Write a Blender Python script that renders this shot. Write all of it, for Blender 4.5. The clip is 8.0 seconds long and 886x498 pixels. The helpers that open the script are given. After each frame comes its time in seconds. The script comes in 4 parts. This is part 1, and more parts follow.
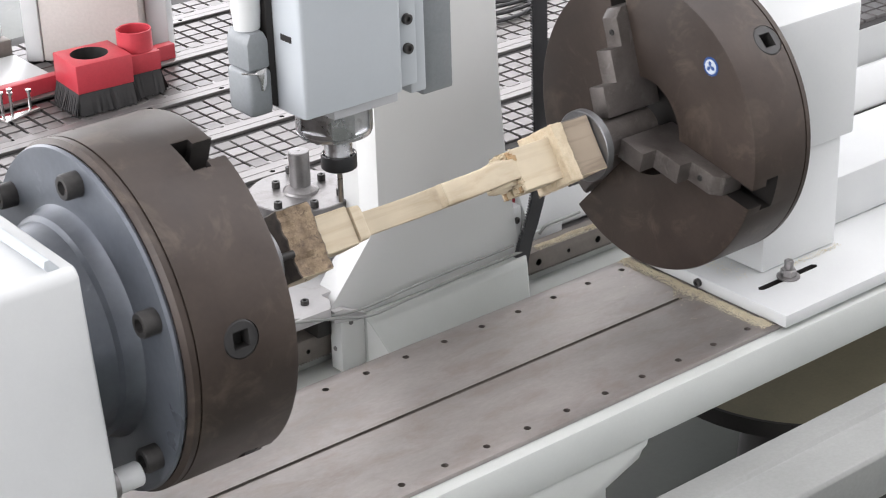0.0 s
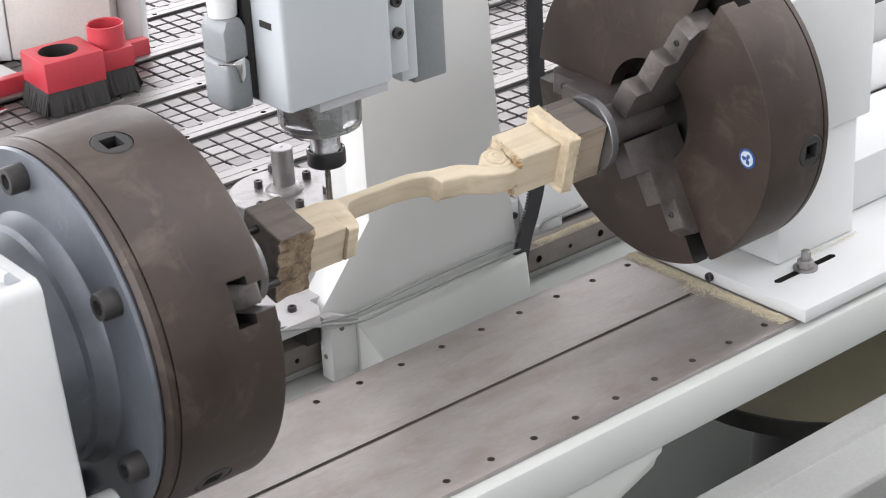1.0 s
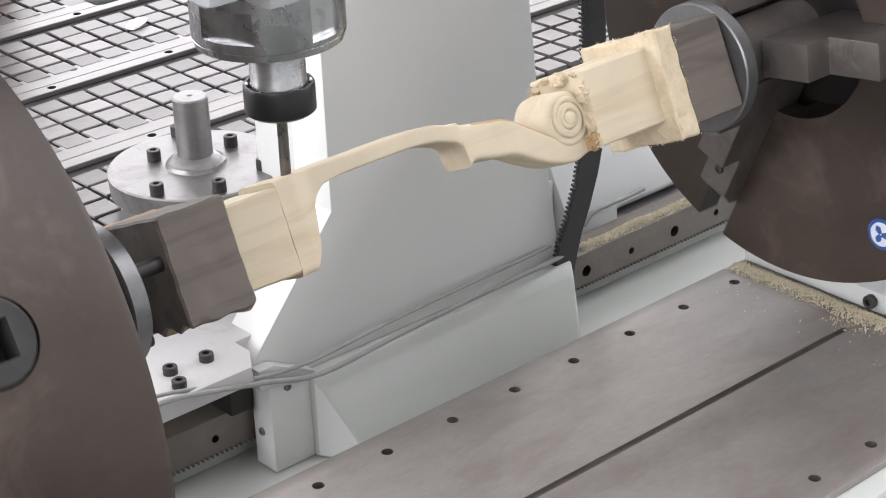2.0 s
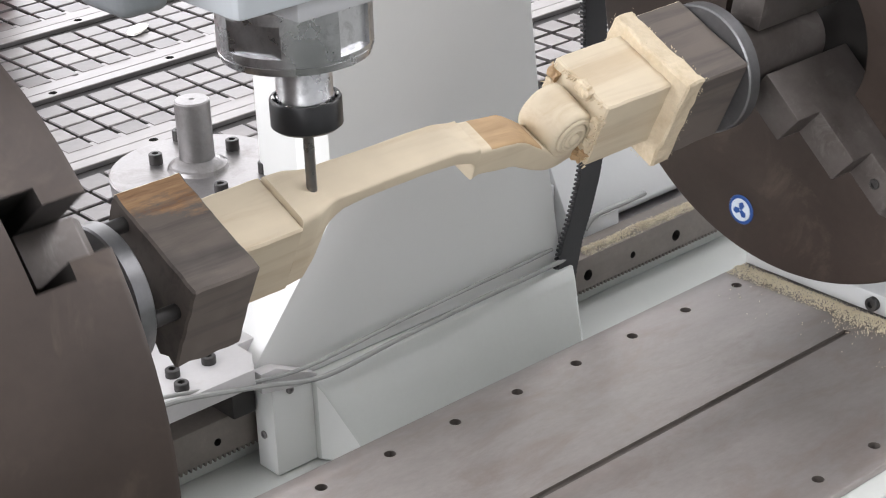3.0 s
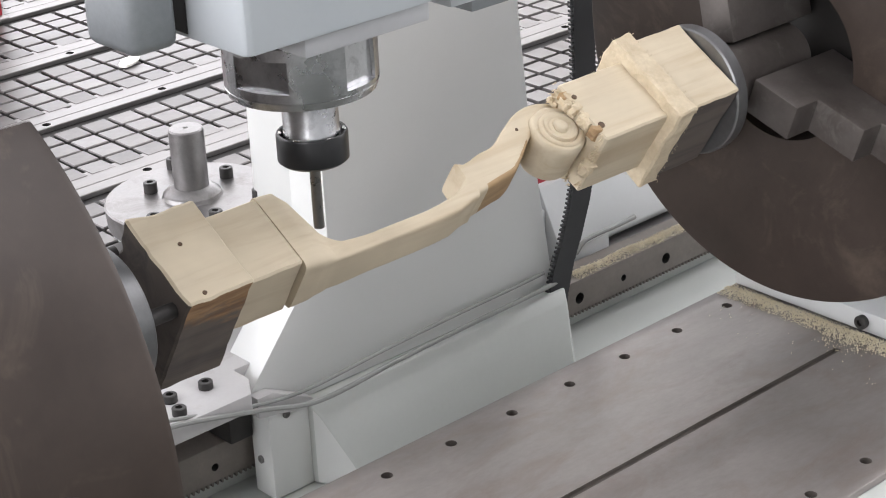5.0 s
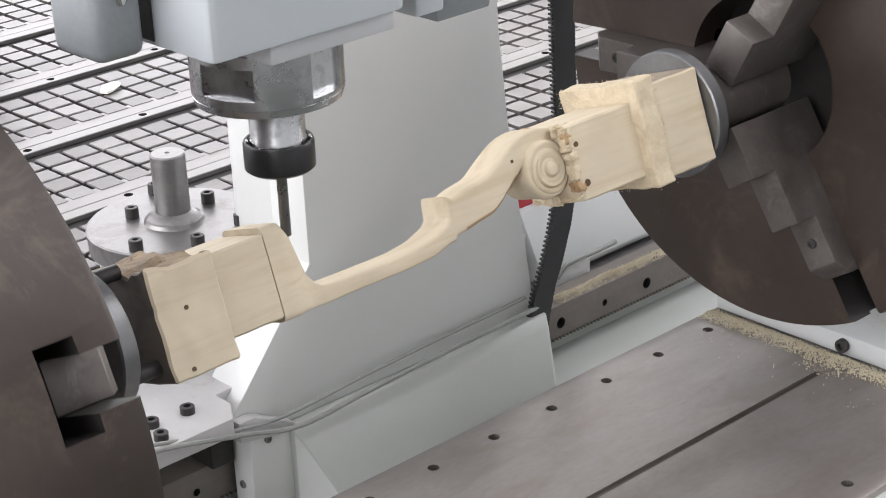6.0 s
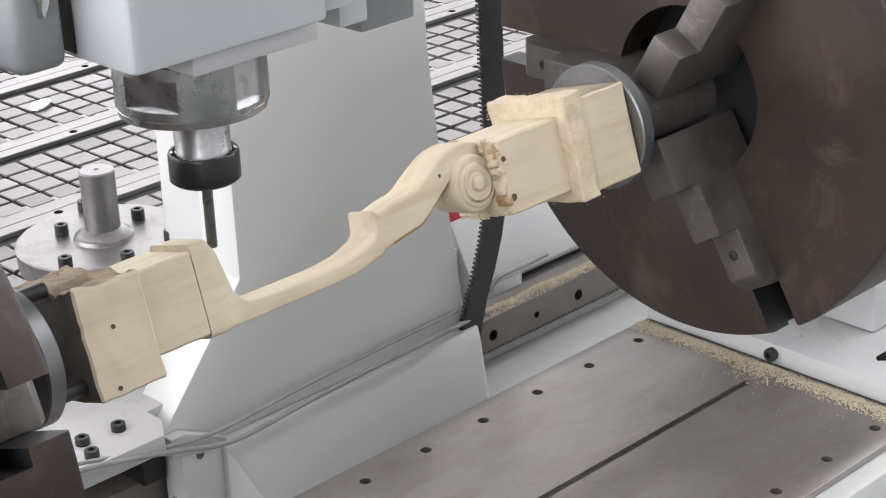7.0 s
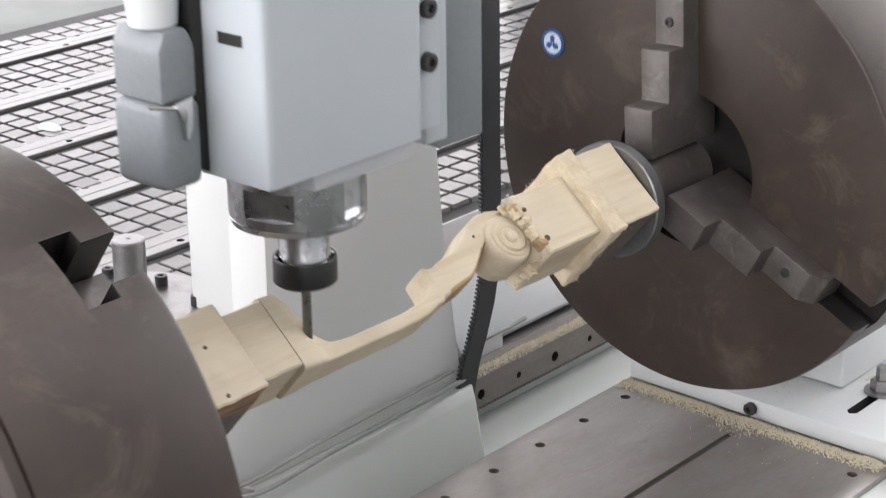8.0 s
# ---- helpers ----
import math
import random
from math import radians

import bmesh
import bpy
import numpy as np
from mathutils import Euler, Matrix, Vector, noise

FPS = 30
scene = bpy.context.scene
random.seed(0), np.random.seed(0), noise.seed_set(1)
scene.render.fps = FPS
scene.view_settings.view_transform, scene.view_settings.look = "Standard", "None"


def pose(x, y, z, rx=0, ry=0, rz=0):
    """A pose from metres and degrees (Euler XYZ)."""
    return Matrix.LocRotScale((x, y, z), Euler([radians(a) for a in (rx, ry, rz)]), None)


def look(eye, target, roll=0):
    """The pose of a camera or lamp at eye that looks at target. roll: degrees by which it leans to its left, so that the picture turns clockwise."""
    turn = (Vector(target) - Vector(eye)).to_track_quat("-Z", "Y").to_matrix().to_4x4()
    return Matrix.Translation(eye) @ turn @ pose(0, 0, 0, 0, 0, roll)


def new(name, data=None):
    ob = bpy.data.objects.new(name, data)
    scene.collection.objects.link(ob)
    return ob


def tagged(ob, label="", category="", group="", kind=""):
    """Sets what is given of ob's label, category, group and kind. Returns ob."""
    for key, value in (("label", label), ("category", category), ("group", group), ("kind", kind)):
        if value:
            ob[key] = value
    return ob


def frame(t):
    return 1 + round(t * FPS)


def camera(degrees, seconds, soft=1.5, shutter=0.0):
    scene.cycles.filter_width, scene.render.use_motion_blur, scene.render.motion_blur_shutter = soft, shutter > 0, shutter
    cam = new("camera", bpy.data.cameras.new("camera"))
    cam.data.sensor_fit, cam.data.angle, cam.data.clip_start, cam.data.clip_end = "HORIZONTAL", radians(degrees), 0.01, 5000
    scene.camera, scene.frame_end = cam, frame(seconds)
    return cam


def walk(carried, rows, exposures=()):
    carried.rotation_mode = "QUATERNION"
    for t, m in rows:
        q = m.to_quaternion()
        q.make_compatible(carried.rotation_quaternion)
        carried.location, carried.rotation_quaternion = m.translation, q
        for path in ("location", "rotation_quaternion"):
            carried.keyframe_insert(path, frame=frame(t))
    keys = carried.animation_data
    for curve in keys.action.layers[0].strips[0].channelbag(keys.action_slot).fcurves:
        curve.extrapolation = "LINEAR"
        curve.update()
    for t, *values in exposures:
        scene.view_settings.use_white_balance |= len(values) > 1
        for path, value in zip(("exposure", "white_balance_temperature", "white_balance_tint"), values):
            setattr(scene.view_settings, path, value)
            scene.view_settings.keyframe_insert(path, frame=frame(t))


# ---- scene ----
cam = camera(26.0, 8.0, soft=1.05, shutter=0.3)
PATH = [
    (0, (-1.979, -2.061, 2.144), (-0.867, -0.635, 1.288), -1.86),
    (0.5, (-1.982, -2.063, 2.146), (-0.882, -0.630, 1.287), -2.91),
    (1, (-1.881, -1.922, 2.069), (-0.762, -0.505, 1.209), -3.16),
    (1.5, (-1.675, -1.625, 1.909), (-0.534, -0.222, 1.054), -3.16),
    (2, (-1.318, -1.107, 1.621), (-0.153, 0.265, 0.750), -2.37),
    (3.5, (-1.328, -1.108, 1.611), (-0.154, 0.270, 0.760), -2.52),
    (4, (-1.331, -1.112, 1.610), (-0.152, 0.264, 0.762), -2.76),
    (4.5, (-1.337, -1.117, 1.611), (-0.154, 0.259, 0.771), -2.91),
    (6, (-1.347, -1.120, 1.608), (-0.129, 0.250, 0.808), -2.72),
    (6.5, (-1.345, -1.120, 1.606), (-0.112, 0.240, 0.812), -2.61),
    (7, (-1.343, -1.131, 1.609), (-0.076, 0.201, 0.820), -2.56),
    (7.5, (-1.371, -1.122, 1.609), (-0.065, 0.180, 0.836), -2.49),
    (8, (-1.554, -1.111, 1.663), (-0.157, 0.125, 0.940), -0.76),
]
walk(cam, [(t, look(eye, target, roll)) for t, eye, target, roll in PATH], exposures=[(0, 0.20), (2, 0.30), (3.5, 0.29), (4.5, 0.22), (6, 0.17), (8, 0.15)])

# ---- light: a factory hall with a window band and skylights ----
world = bpy.data.worlds.new("world")
scene.world = world
world.use_nodes = True
wn = world.node_tree
sky = wn.nodes.new("ShaderNodeTexSky")
sky.sky_type = 'NISHITA'
sky.sun_disc = False
sky.sun_elevation = radians(50)
sky.sun_rotation = radians(250)
wn.links.new(sky.outputs[0], wn.nodes["Background"].inputs[0])
wn.nodes["Background"].inputs[1].default_value = 0.1

HALL = (-7.0, 9.0, -6.0, 9.0, 5.5)      # x0, x1, y0, y1, height


def window_light(name, m, sx, sy, watts, colour):
    lamp = bpy.data.lights.new(name, 'AREA')
    lamp.shape, lamp.size, lamp.size_y, lamp.energy, lamp.color = 'RECTANGLE', sx, sy, watts, colour
    ob = new(name, lamp)
    ob.matrix_world = m
    return ob


DAY = (1.0, 0.975, 0.995)
window_light("window_light", pose(-6.97, 1.5, 3.0, 0, -90, 0), 4.0, 13.0, 840, DAY)
window_light("window_light", pose(8.97, 1.5, 3.0, 0, 90, 0), 4.0, 13.0, 820, DAY)
window_light("window_light", pose(1.0, 8.97, 3.0, -90, 0, 0), 14.0, 4.0, 660, DAY)
for sx_, watts in ((-3.5, 120), (1.8, 290), (7.3, 620)):
    window_light("skylight_light", pose(sx_, 1.5, 5.47, 0, 0, 0), 2.0, 12.0, watts, DAY)

# ---- materials ----


def material(name, rough=0.5, metal=0.0, spec=0.5, coat=0.0):
    m = bpy.data.materials.new(name)
    m.use_nodes = True
    b = m.node_tree.nodes["Principled BSDF"]
    b.inputs["Roughness"].default_value = rough
    b.inputs["Metallic"].default_value = metal
    b.inputs["Specular IOR Level"].default_value = spec
    b.inputs["Coat Weight"].default_value = coat
    return m, m.node_tree, b


def node(nt, kind, **values):
    n = nt.nodes.new("ShaderNode" + kind)
    for key, value in values.items():
        n.inputs[key].default_value = value
    return n


def coords(nt, stretch=(1, 1, 1)):
    tc = nt.nodes.new("ShaderNodeTexCoord")
    mp = nt.nodes.new("ShaderNodeMapping")
    mp.inputs["Scale"].default_value = stretch
    nt.links.new(tc.outputs["Object"], mp.inputs[0])
    return mp.outputs[0]


def ramp(nt, source, stops):
    r = nt.nodes.new("ShaderNodeValToRGB")
    while len(r.color_ramp.elements) < len(stops):
        r.color_ramp.elements.new(0.5)
    for e, (p, c) in zip(r.color_ramp.elements, stops):
        e.position, e.color = p, (*c, 1)
    nt.links.new(source, r.inputs[0])
    return r.outputs[0]


def grey(v):
    return (v, v, v)


def mixed(nt, fac, a, b, mode='MIX'):
    m = nt.nodes.new("ShaderNodeMix")
    m.data_type, m.blend_type = 'RGBA', mode
    if isinstance(fac, float):
        m.inputs[0].default_value = fac
    else:
        nt.links.new(fac, m.inputs[0])
    for s, value in ((m.inputs[6], a), (m.inputs[7], b)):
        if isinstance(value, tuple):
            s.default_value = (*value, 1)
        else:
            nt.links.new(value, s)
    return m.outputs[2]


def surface(name, c1, c2, rough=(0.4, 0.6), metal=0.0, scale=6.0, fine=90.0, bump=0.05, stretch=(1, 1, 1), spec=0.5, stain=None, stain_at=(0.55, 0.7), coat=0.0, each=0.0, depth=0.001, grain=0.6):
    """Two colours mixed by broad clouds, fine grain, a bump, and stains where asked."""
    m, nt, b = material(name, 0.5, metal, spec, coat)
    v = coords(nt, stretch)
    big = node(nt, "TexNoise", Scale=scale, Detail=6.0, Roughness=0.6)
    nt.links.new(v, big.inputs["Vector"])
    small = node(nt, "TexNoise", Scale=fine, Detail=4.0, Roughness=0.65)
    nt.links.new(v, small.inputs["Vector"])
    col = ramp(nt, big.outputs[0], [(0.32, c1), (0.68, c2)])
    fleck = ramp(nt, small.outputs[0], [(0.3, grey(0.82)), (0.7, grey(1.0))])
    col = mixed(nt, grain, col, fleck, 'MULTIPLY')
    if each:
        info = nt.nodes.new("ShaderNodeObjectInfo")
        col = mixed(nt, 1.0, col, ramp(nt, info.outputs["Random"], [(0, grey(1 - each)), (1, grey(1.0))]), 'MULTIPLY')
    if stain:
        third = node(nt, "TexNoise", Scale=scale * 2.3, Detail=8.0, Roughness=0.7, Distortion=0.6)
        nt.links.new(v, third.inputs["Vector"])
        col = mixed(nt, ramp(nt, third.outputs[0], [(stain_at[0], grey(0)), (stain_at[1], grey(1))]), col, stain)
    nt.links.new(col, b.inputs["Base Color"])
    nt.links.new(ramp(nt, big.outputs[0], [(0.3, grey(rough[0])), (0.7, grey(rough[1]))]), b.inputs["Roughness"])
    if bump:
        bp = node(nt, "Bump", Strength=bump, Distance=depth)
        nt.links.new(small.outputs[0], bp.inputs["Height"])
        nt.links.new(bp.outputs[0], b.inputs["Normal"])
    return m


def wood(name, light, dark, along=0, rings=1.0, rough=(0.55, 0.75)):
    """Softwood with long grain streaks along one axis."""
    m, nt, b = material(name, 0.6, 0.0, 0.3)
    st = [34.0, 34.0, 34.0]
    st[along] = 2.2
    v = coords(nt, tuple(st))
    g = node(nt, "TexNoise", Scale=1.6 * rings, Detail=7.0, Roughness=0.6, Distortion=0.5)
    nt.links.new(v, g.inputs["Vector"])
    v2 = coords(nt)
    big = node(nt, "TexNoise", Scale=18.0, Detail=3.0)
    nt.links.new(v2, big.inputs["Vector"])
    col = ramp(nt, g.outputs[0], [(0.3, dark), (0.52, light), (0.8, tuple(min(1, c * 1.06) for c in light))])
    col = mixed(nt, 0.5, col, ramp(nt, big.outputs[0], [(0.35, grey(0.8)), (0.65, grey(1.0))]), 'MULTIPLY')
    nt.links.new(col, b.inputs["Base Color"])
    nt.links.new(ramp(nt, g.outputs[0], [(0.3, grey(rough[0])), (0.7, grey(rough[1]))]), b.inputs["Roughness"])
    bp = node(nt, "Bump", Strength=0.25, Distance=0.0008)
    nt.links.new(g.outputs[0], bp.inputs["Height"])
    nt.links.new(bp.outputs[0], b.inputs["Normal"])
    return m


M_WHITE = surface("white_enamel", (0.54, 0.55, 0.55), (0.60, 0.61, 0.605), (0.32, 0.45), scale=3, fine=220, grain=0.12, bump=0.02, stain=(0.54, 0.53, 0.50), stain_at=(0.66, 0.85))
M_GREEN_WHITE = surface("pale_green_enamel", (0.47, 0.487, 0.467), (0.53, 0.547, 0.525), (0.3, 0.45), scale=3, fine=200, grain=0.15, bump=0.02, stain=(0.50, 0.49, 0.45), stain_at=(0.62, 0.82))
M_COLUMN = surface("column_enamel", (0.65, 0.655, 0.64), (0.675, 0.68, 0.665), (0.275, 0.28), scale=2.2, fine=160, grain=0.06, bump=0.012)
M_FLANGE = surface("satin_steel", (0.48, 0.485, 0.50), (0.66, 0.66, 0.67), (0.2, 0.36), metal=1.0, scale=26, fine=200, bump=0.03, stain=(0.36, 0.36, 0.37), stain_at=(0.5, 0.7))
M_MOUNT = surface("grey_mount_paint", (0.40, 0.405, 0.415), (0.46, 0.465, 0.475), (0.35, 0.5), scale=8, fine=200, grain=0.15)
M_HOUSING = surface("blue_white_enamel", (0.44, 0.472, 0.495), (0.485, 0.512, 0.532), (0.3, 0.42), scale=4, fine=200, grain=0.1, bump=0.015)
M_BED = surface("ground_steel", (0.215, 0.194, 0.183), (0.345, 0.316, 0.302), (0.32, 0.46), metal=0.4, scale=7, fine=140, bump=0.06, stretch=(0.6, 1.3, 1), stain=(0.205, 0.16, 0.14), stain_at=(0.48, 0.86))
M_CHUCK = surface("browned_cast_steel", (0.033, 0.0235, 0.019), (0.062, 0.046, 0.0375), (0.36, 0.52), metal=0.2, scale=6, fine=120, bump=0.06, spec=0.4, stain=(0.112, 0.086, 0.066), stain_at=(0.54, 0.82))
M_PLATE = surface("blued_steel", (0.105, 0.116, 0.135), (0.165, 0.178, 0.20), (0.27, 0.42), metal=0.5, scale=5, fine=90, bump=0.05, stain=(0.30, 0.31, 0.33), stain_at=(0.64, 0.8))
M_JAW = surface("jaw_steel", (0.08, 0.068, 0.062), (0.155, 0.138, 0.129), (0.34, 0.5), metal=0.4, scale=16, fine=150, bump=0.06, stain=(0.19, 0.175, 0.165), stain_at=(0.56, 0.78))
# dark parts; also painted shade in chuck slots, bores and the carriage gap
M_DARK = surface("dark_steel_recess_shade", (0.018, 0.016, 0.015), (0.032, 0.029, 0.027), (0.4, 0.55), metal=0.3, scale=20, fine=150)
M_SCREW = surface("black_oxide", (0.03, 0.028, 0.027), (0.055, 0.052, 0.05), (0.4, 0.55), metal=0.3, scale=60, fine=300)
M_CHROME = surface("polished_steel", (0.58, 0.57, 0.56), (0.70, 0.69, 0.68), (0.12, 0.22), metal=1.0, scale=14, fine=200, bump=0.02)
M_TURNED = surface("turned_steel", (0.22, 0.212, 0.212), (0.33, 0.318, 0.316), (0.3, 0.46), metal=0.8, scale=12, fine=260, bump=0.04, stain=(0.16, 0.145, 0.14), stain_at=(0.5, 0.75))
M_NUT = surface("black_collet_nut", (0.016, 0.016, 0.017), (0.026, 0.026, 0.027), (0.28, 0.36), metal=0.2, scale=30, fine=200)
M_CUTTER = surface("carbide", (0.20, 0.19, 0.185), (0.27, 0.26, 0.25), (0.25, 0.35), metal=0.9, scale=40, fine=200)
M_RAIL = surface("dusty_rail_steel", (0.15, 0.13, 0.115), (0.22, 0.195, 0.175), (0.4, 0.55), metal=0.35, scale=14, fine=160, stain=(0.27, 0.24, 0.21), stain_at=(0.6, 0.8))
M_BELT = surface("black_cable_belt", (0.022, 0.022, 0.024), (0.04, 0.04, 0.043), (0.45, 0.6), scale=20, fine=150)
M_ALU = surface("extruded_aluminium", (0.205, 0.194, 0.19), (0.28, 0.267, 0.263), (0.32, 0.46), metal=0.75, scale=5, fine=90, bump=0.03, stretch=(0.4, 3, 1))
M_CELL = surface("grid_aluminium", (0.125, 0.116, 0.113), (0.24, 0.226, 0.221), (0.3, 0.44), metal=0.7, scale=7, fine=120, bump=0.05, each=0.34)
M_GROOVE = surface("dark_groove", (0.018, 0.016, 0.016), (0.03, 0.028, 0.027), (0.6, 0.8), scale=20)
M_RED = surface("red_paint", (0.42, 0.036, 0.052), (0.50, 0.05, 0.066), (0.35, 0.48), scale=6, fine=150)
M_BRUSH = surface("black_bristle", (0.016, 0.015, 0.015), (0.035, 0.033, 0.033), (0.6, 0.8), scale=30, fine=300)
M_PLASTIC = surface("grey_connector", (0.20, 0.215, 0.225), (0.25, 0.265, 0.275), (0.38, 0.5), scale=10, fine=200)
M_FLOOR = surface("oiled_floor_paint", (0.055, 0.062, 0.052), (0.085, 0.092, 0.078), (0.35, 0.6), scale=1.8, fine=60, bump=0.08, stain=(0.12, 0.115, 0.095), stain_at=(0.6, 0.8))
M_CARD = surface("brown_board", (0.21, 0.185, 0.12), (0.27, 0.235, 0.155), (0.6, 0.75), scale=5, fine=120)
M_HALL = surface("hall_wall", (0.68, 0.67, 0.66), (0.75, 0.74, 0.725), (0.7, 0.85), scale=0.8, fine=30)
# for the unseen south wall, greyer than the others to cut bounced light
M_UNSEEN_WALL = surface("unseen_wall_grey", (0.40, 0.405, 0.41), (0.46, 0.465, 0.47), (0.5, 0.65), scale=0.8, fine=30)
M_CABLE = surface("grey_cable", (0.24, 0.245, 0.235), (0.31, 0.315, 0.30), (0.4, 0.55), scale=20, fine=150)
M_DUST = surface("sawdust", (0.62, 0.55, 0.40), (0.76, 0.70, 0.55), (0.8, 0.95), scale=60, fine=400, spec=0.2)
M_WOOD = wood("fresh_pine", (0.63, 0.545, 0.405), (0.53, 0.43, 0.295))
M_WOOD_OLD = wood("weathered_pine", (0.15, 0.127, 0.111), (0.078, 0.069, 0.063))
# brown for the bed's groove and hole walls, darker than its top
M_GROOVE_BROWN = surface("brown_groove", (0.10, 0.085, 0.076), (0.145, 0.127, 0.115), (0.45, 0.65), metal=0.3, scale=30)
M_BARK = surface("bark", (0.17, 0.12, 0.08), (0.42, 0.32, 0.21), (0.75, 0.9), scale=40, fine=160, bump=0.4, depth=0.003, stain=(0.11, 0.08, 0.06), stain_at=(0.52, 0.66))
M_FUZZ = surface("torn_pine", (0.58, 0.475, 0.325), (0.70, 0.60, 0.44), (0.75, 0.9), scale=80, fine=300, bump=0.5, depth=0.002)
M_KNOT = surface("pine_knot", (0.07, 0.04, 0.022), (0.13, 0.075, 0.04), (0.6, 0.7), scale=200, fine=300)
M_BADGE = surface("blue_badge", (0.015, 0.06, 0.22), (0.02, 0.075, 0.27), (0.25, 0.35), scale=20)
M_BADGE_INK = surface("pale_badge", (0.5, 0.56, 0.62), (0.58, 0.63, 0.68), (0.3, 0.4), scale=20)
# near-black lining that paints the shade inside cut holes and slots
M_HOLE = surface("hole_shade", (0.012, 0.011, 0.01), (0.02, 0.018, 0.017), (0.7, 0.9), scale=20)

# ---- building helpers ----


def mesh_of(bm, name, mat, smooth=30):
    bmesh.ops.recalc_face_normals(bm, faces=bm.faces)
    me = bpy.data.meshes.new(name)
    bm.to_mesh(me)
    bm.free()
    for mt in (mat if isinstance(mat, (list, tuple)) else (mat,)):
        me.materials.append(mt)
    if smooth:
        me.polygons.foreach_set("use_smooth", [True] * len(me.polygons))
        me.set_sharp_from_angle(angle=radians(smooth))
    return me


def part(name, bm, mat, parent=None, label="", smooth=30):
    ob = new(name, mesh_of(bm, name, mat, smooth) if isinstance(bm, bmesh.types.BMesh) else bm)
    ob.parent = parent
    return tagged(ob, label)


def thing(name, label, category, at=None, group="", kind=""):
    ob = new(name)
    ob.empty_display_size = 0.05
    if at:
        ob.matrix_world = at
    return tagged(ob, label, category, group, kind)


def box(x0, x1, y0, y1, z0, z1, bevel=0.0, seg=2, bm=None):
    own = bm if bm is not None else bmesh.new()
    part_ = bmesh.new()
    bmesh.ops.create_cube(part_, size=1)
    for v in part_.verts:
        v.co = Vector(((x0 + x1) / 2 + v.co.x * (x1 - x0), (y0 + y1) / 2 + v.co.y * (y1 - y0), (z0 + z1) / 2 + v.co.z * (z1 - z0)))
    if bevel:
        bmesh.ops.bevel(part_, geom=part_.edges[:], offset=bevel, segments=seg, affect='EDGES', profile=0.5)
    return join(own, part_)


def join(a, b, m=None):
    """Puts the faces of b into a."""
    if m is not None:
        bmesh.ops.transform(b, matrix=m, verts=b.verts)
    made = {v: a.verts.new(v.co) for v in b.verts}
    for f in b.faces:
        try:
            nf = a.faces.new([made[v] for v in f.verts])
            nf.material_index = f.material_index
        except ValueError:
            pass
    b.free()
    return a


def prism(outline, d0, d1, axis="y", bevel=0.0, seg=2):
    """An outline of (a, b) pairs pushed along an axis. axis y: (x, z); x: (y, z); z: (x, y)."""
    bm = bmesh.new()
    put = {"y": lambda a, b, d: (a, d, b), "x": lambda a, b, d: (d, a, b), "z": lambda a, b, d: (a, b, d)}[axis]
    lo = [bm.verts.new(put(a, b, d0)) for a, b in outline]
    hi = [bm.verts.new(put(a, b, d1)) for a, b in outline]
    n = len(outline)
    bm.faces.new(lo), bm.faces.new(hi[::-1])
    for i in range(n):
        bm.faces.new((lo[i], hi[i], hi[(i + 1) % n], lo[(i + 1) % n]))
    if bevel:
        bmesh.ops.recalc_face_normals(bm, faces=bm.faces)
        bmesh.ops.bevel(bm, geom=bm.edges[:], offset=bevel, segments=seg, affect='EDGES', profile=0.5)
    return bm


def lathe(profile, axis="x", n=48, closed=False):
    """Turns (distance along the axis, radius) pairs round an axis."""
    bm = bmesh.new()
    put = {"x": lambda d, a, b: (d, a, b), "z": lambda d, a, b: (a, b, d), "y": lambda d, a, b: (b, d, a)}[axis]
    rings = []
    for d, r in profile:
        if r < 1e-6:
            rings.append([bm.verts.new(put(d, 0, 0))])
        else:
            rings.append([bm.verts.new(put(d, r * math.cos(2 * math.pi * k / n), r * math.sin(2 * math.pi * k / n))) for k in range(n)])
    pairs = list(zip(rings, rings[1:])) + ([(rings[-1], rings[0])] if closed else [])
    for a, b in pairs:
        for k in range(n):
            loop = [a[k % len(a)], a[(k + 1) % len(a)], b[(k + 1) % len(b)], b[k % len(b)]]
            loop = [v for i, v in enumerate(loop) if v not in loop[:i]]
            if len(loop) > 2:
                bm.faces.new(loop)
    return bm


def moved(bm, m):
    bmesh.ops.transform(bm, matrix=m, verts=bm.verts)
    return bm


def cut(bm, cutters, mat, name):
    """The solid bm less the cutters (bmeshes); returns mesh data. Cut faces take the second material."""
    a = bpy.data.objects.new("a", mesh_of(bm, name, mat))
    scene.collection.objects.link(a)
    tools = []
    for c in cutters:
        o = bpy.data.objects.new("c", mesh_of(c, "c", mat[-1:] if isinstance(mat, (list, tuple)) else mat, 0))
        scene.collection.objects.link(o)
        md = a.modifiers.new("cut", 'BOOLEAN')
        md.operation, md.object, md.solver = 'DIFFERENCE', o, 'EXACT'
        md.material_mode = 'TRANSFER'
        tools.append(o)
    me = bpy.data.meshes.new_from_object(a.evaluated_get(bpy.context.evaluated_depsgraph_get()))
    for o in (a, *tools):
        bpy.data.objects.remove(o)
    me.polygons.foreach_set("use_smooth", [True] * len(me.polygons))
    me.set_sharp_from_angle(angle=radians(30))
    return me


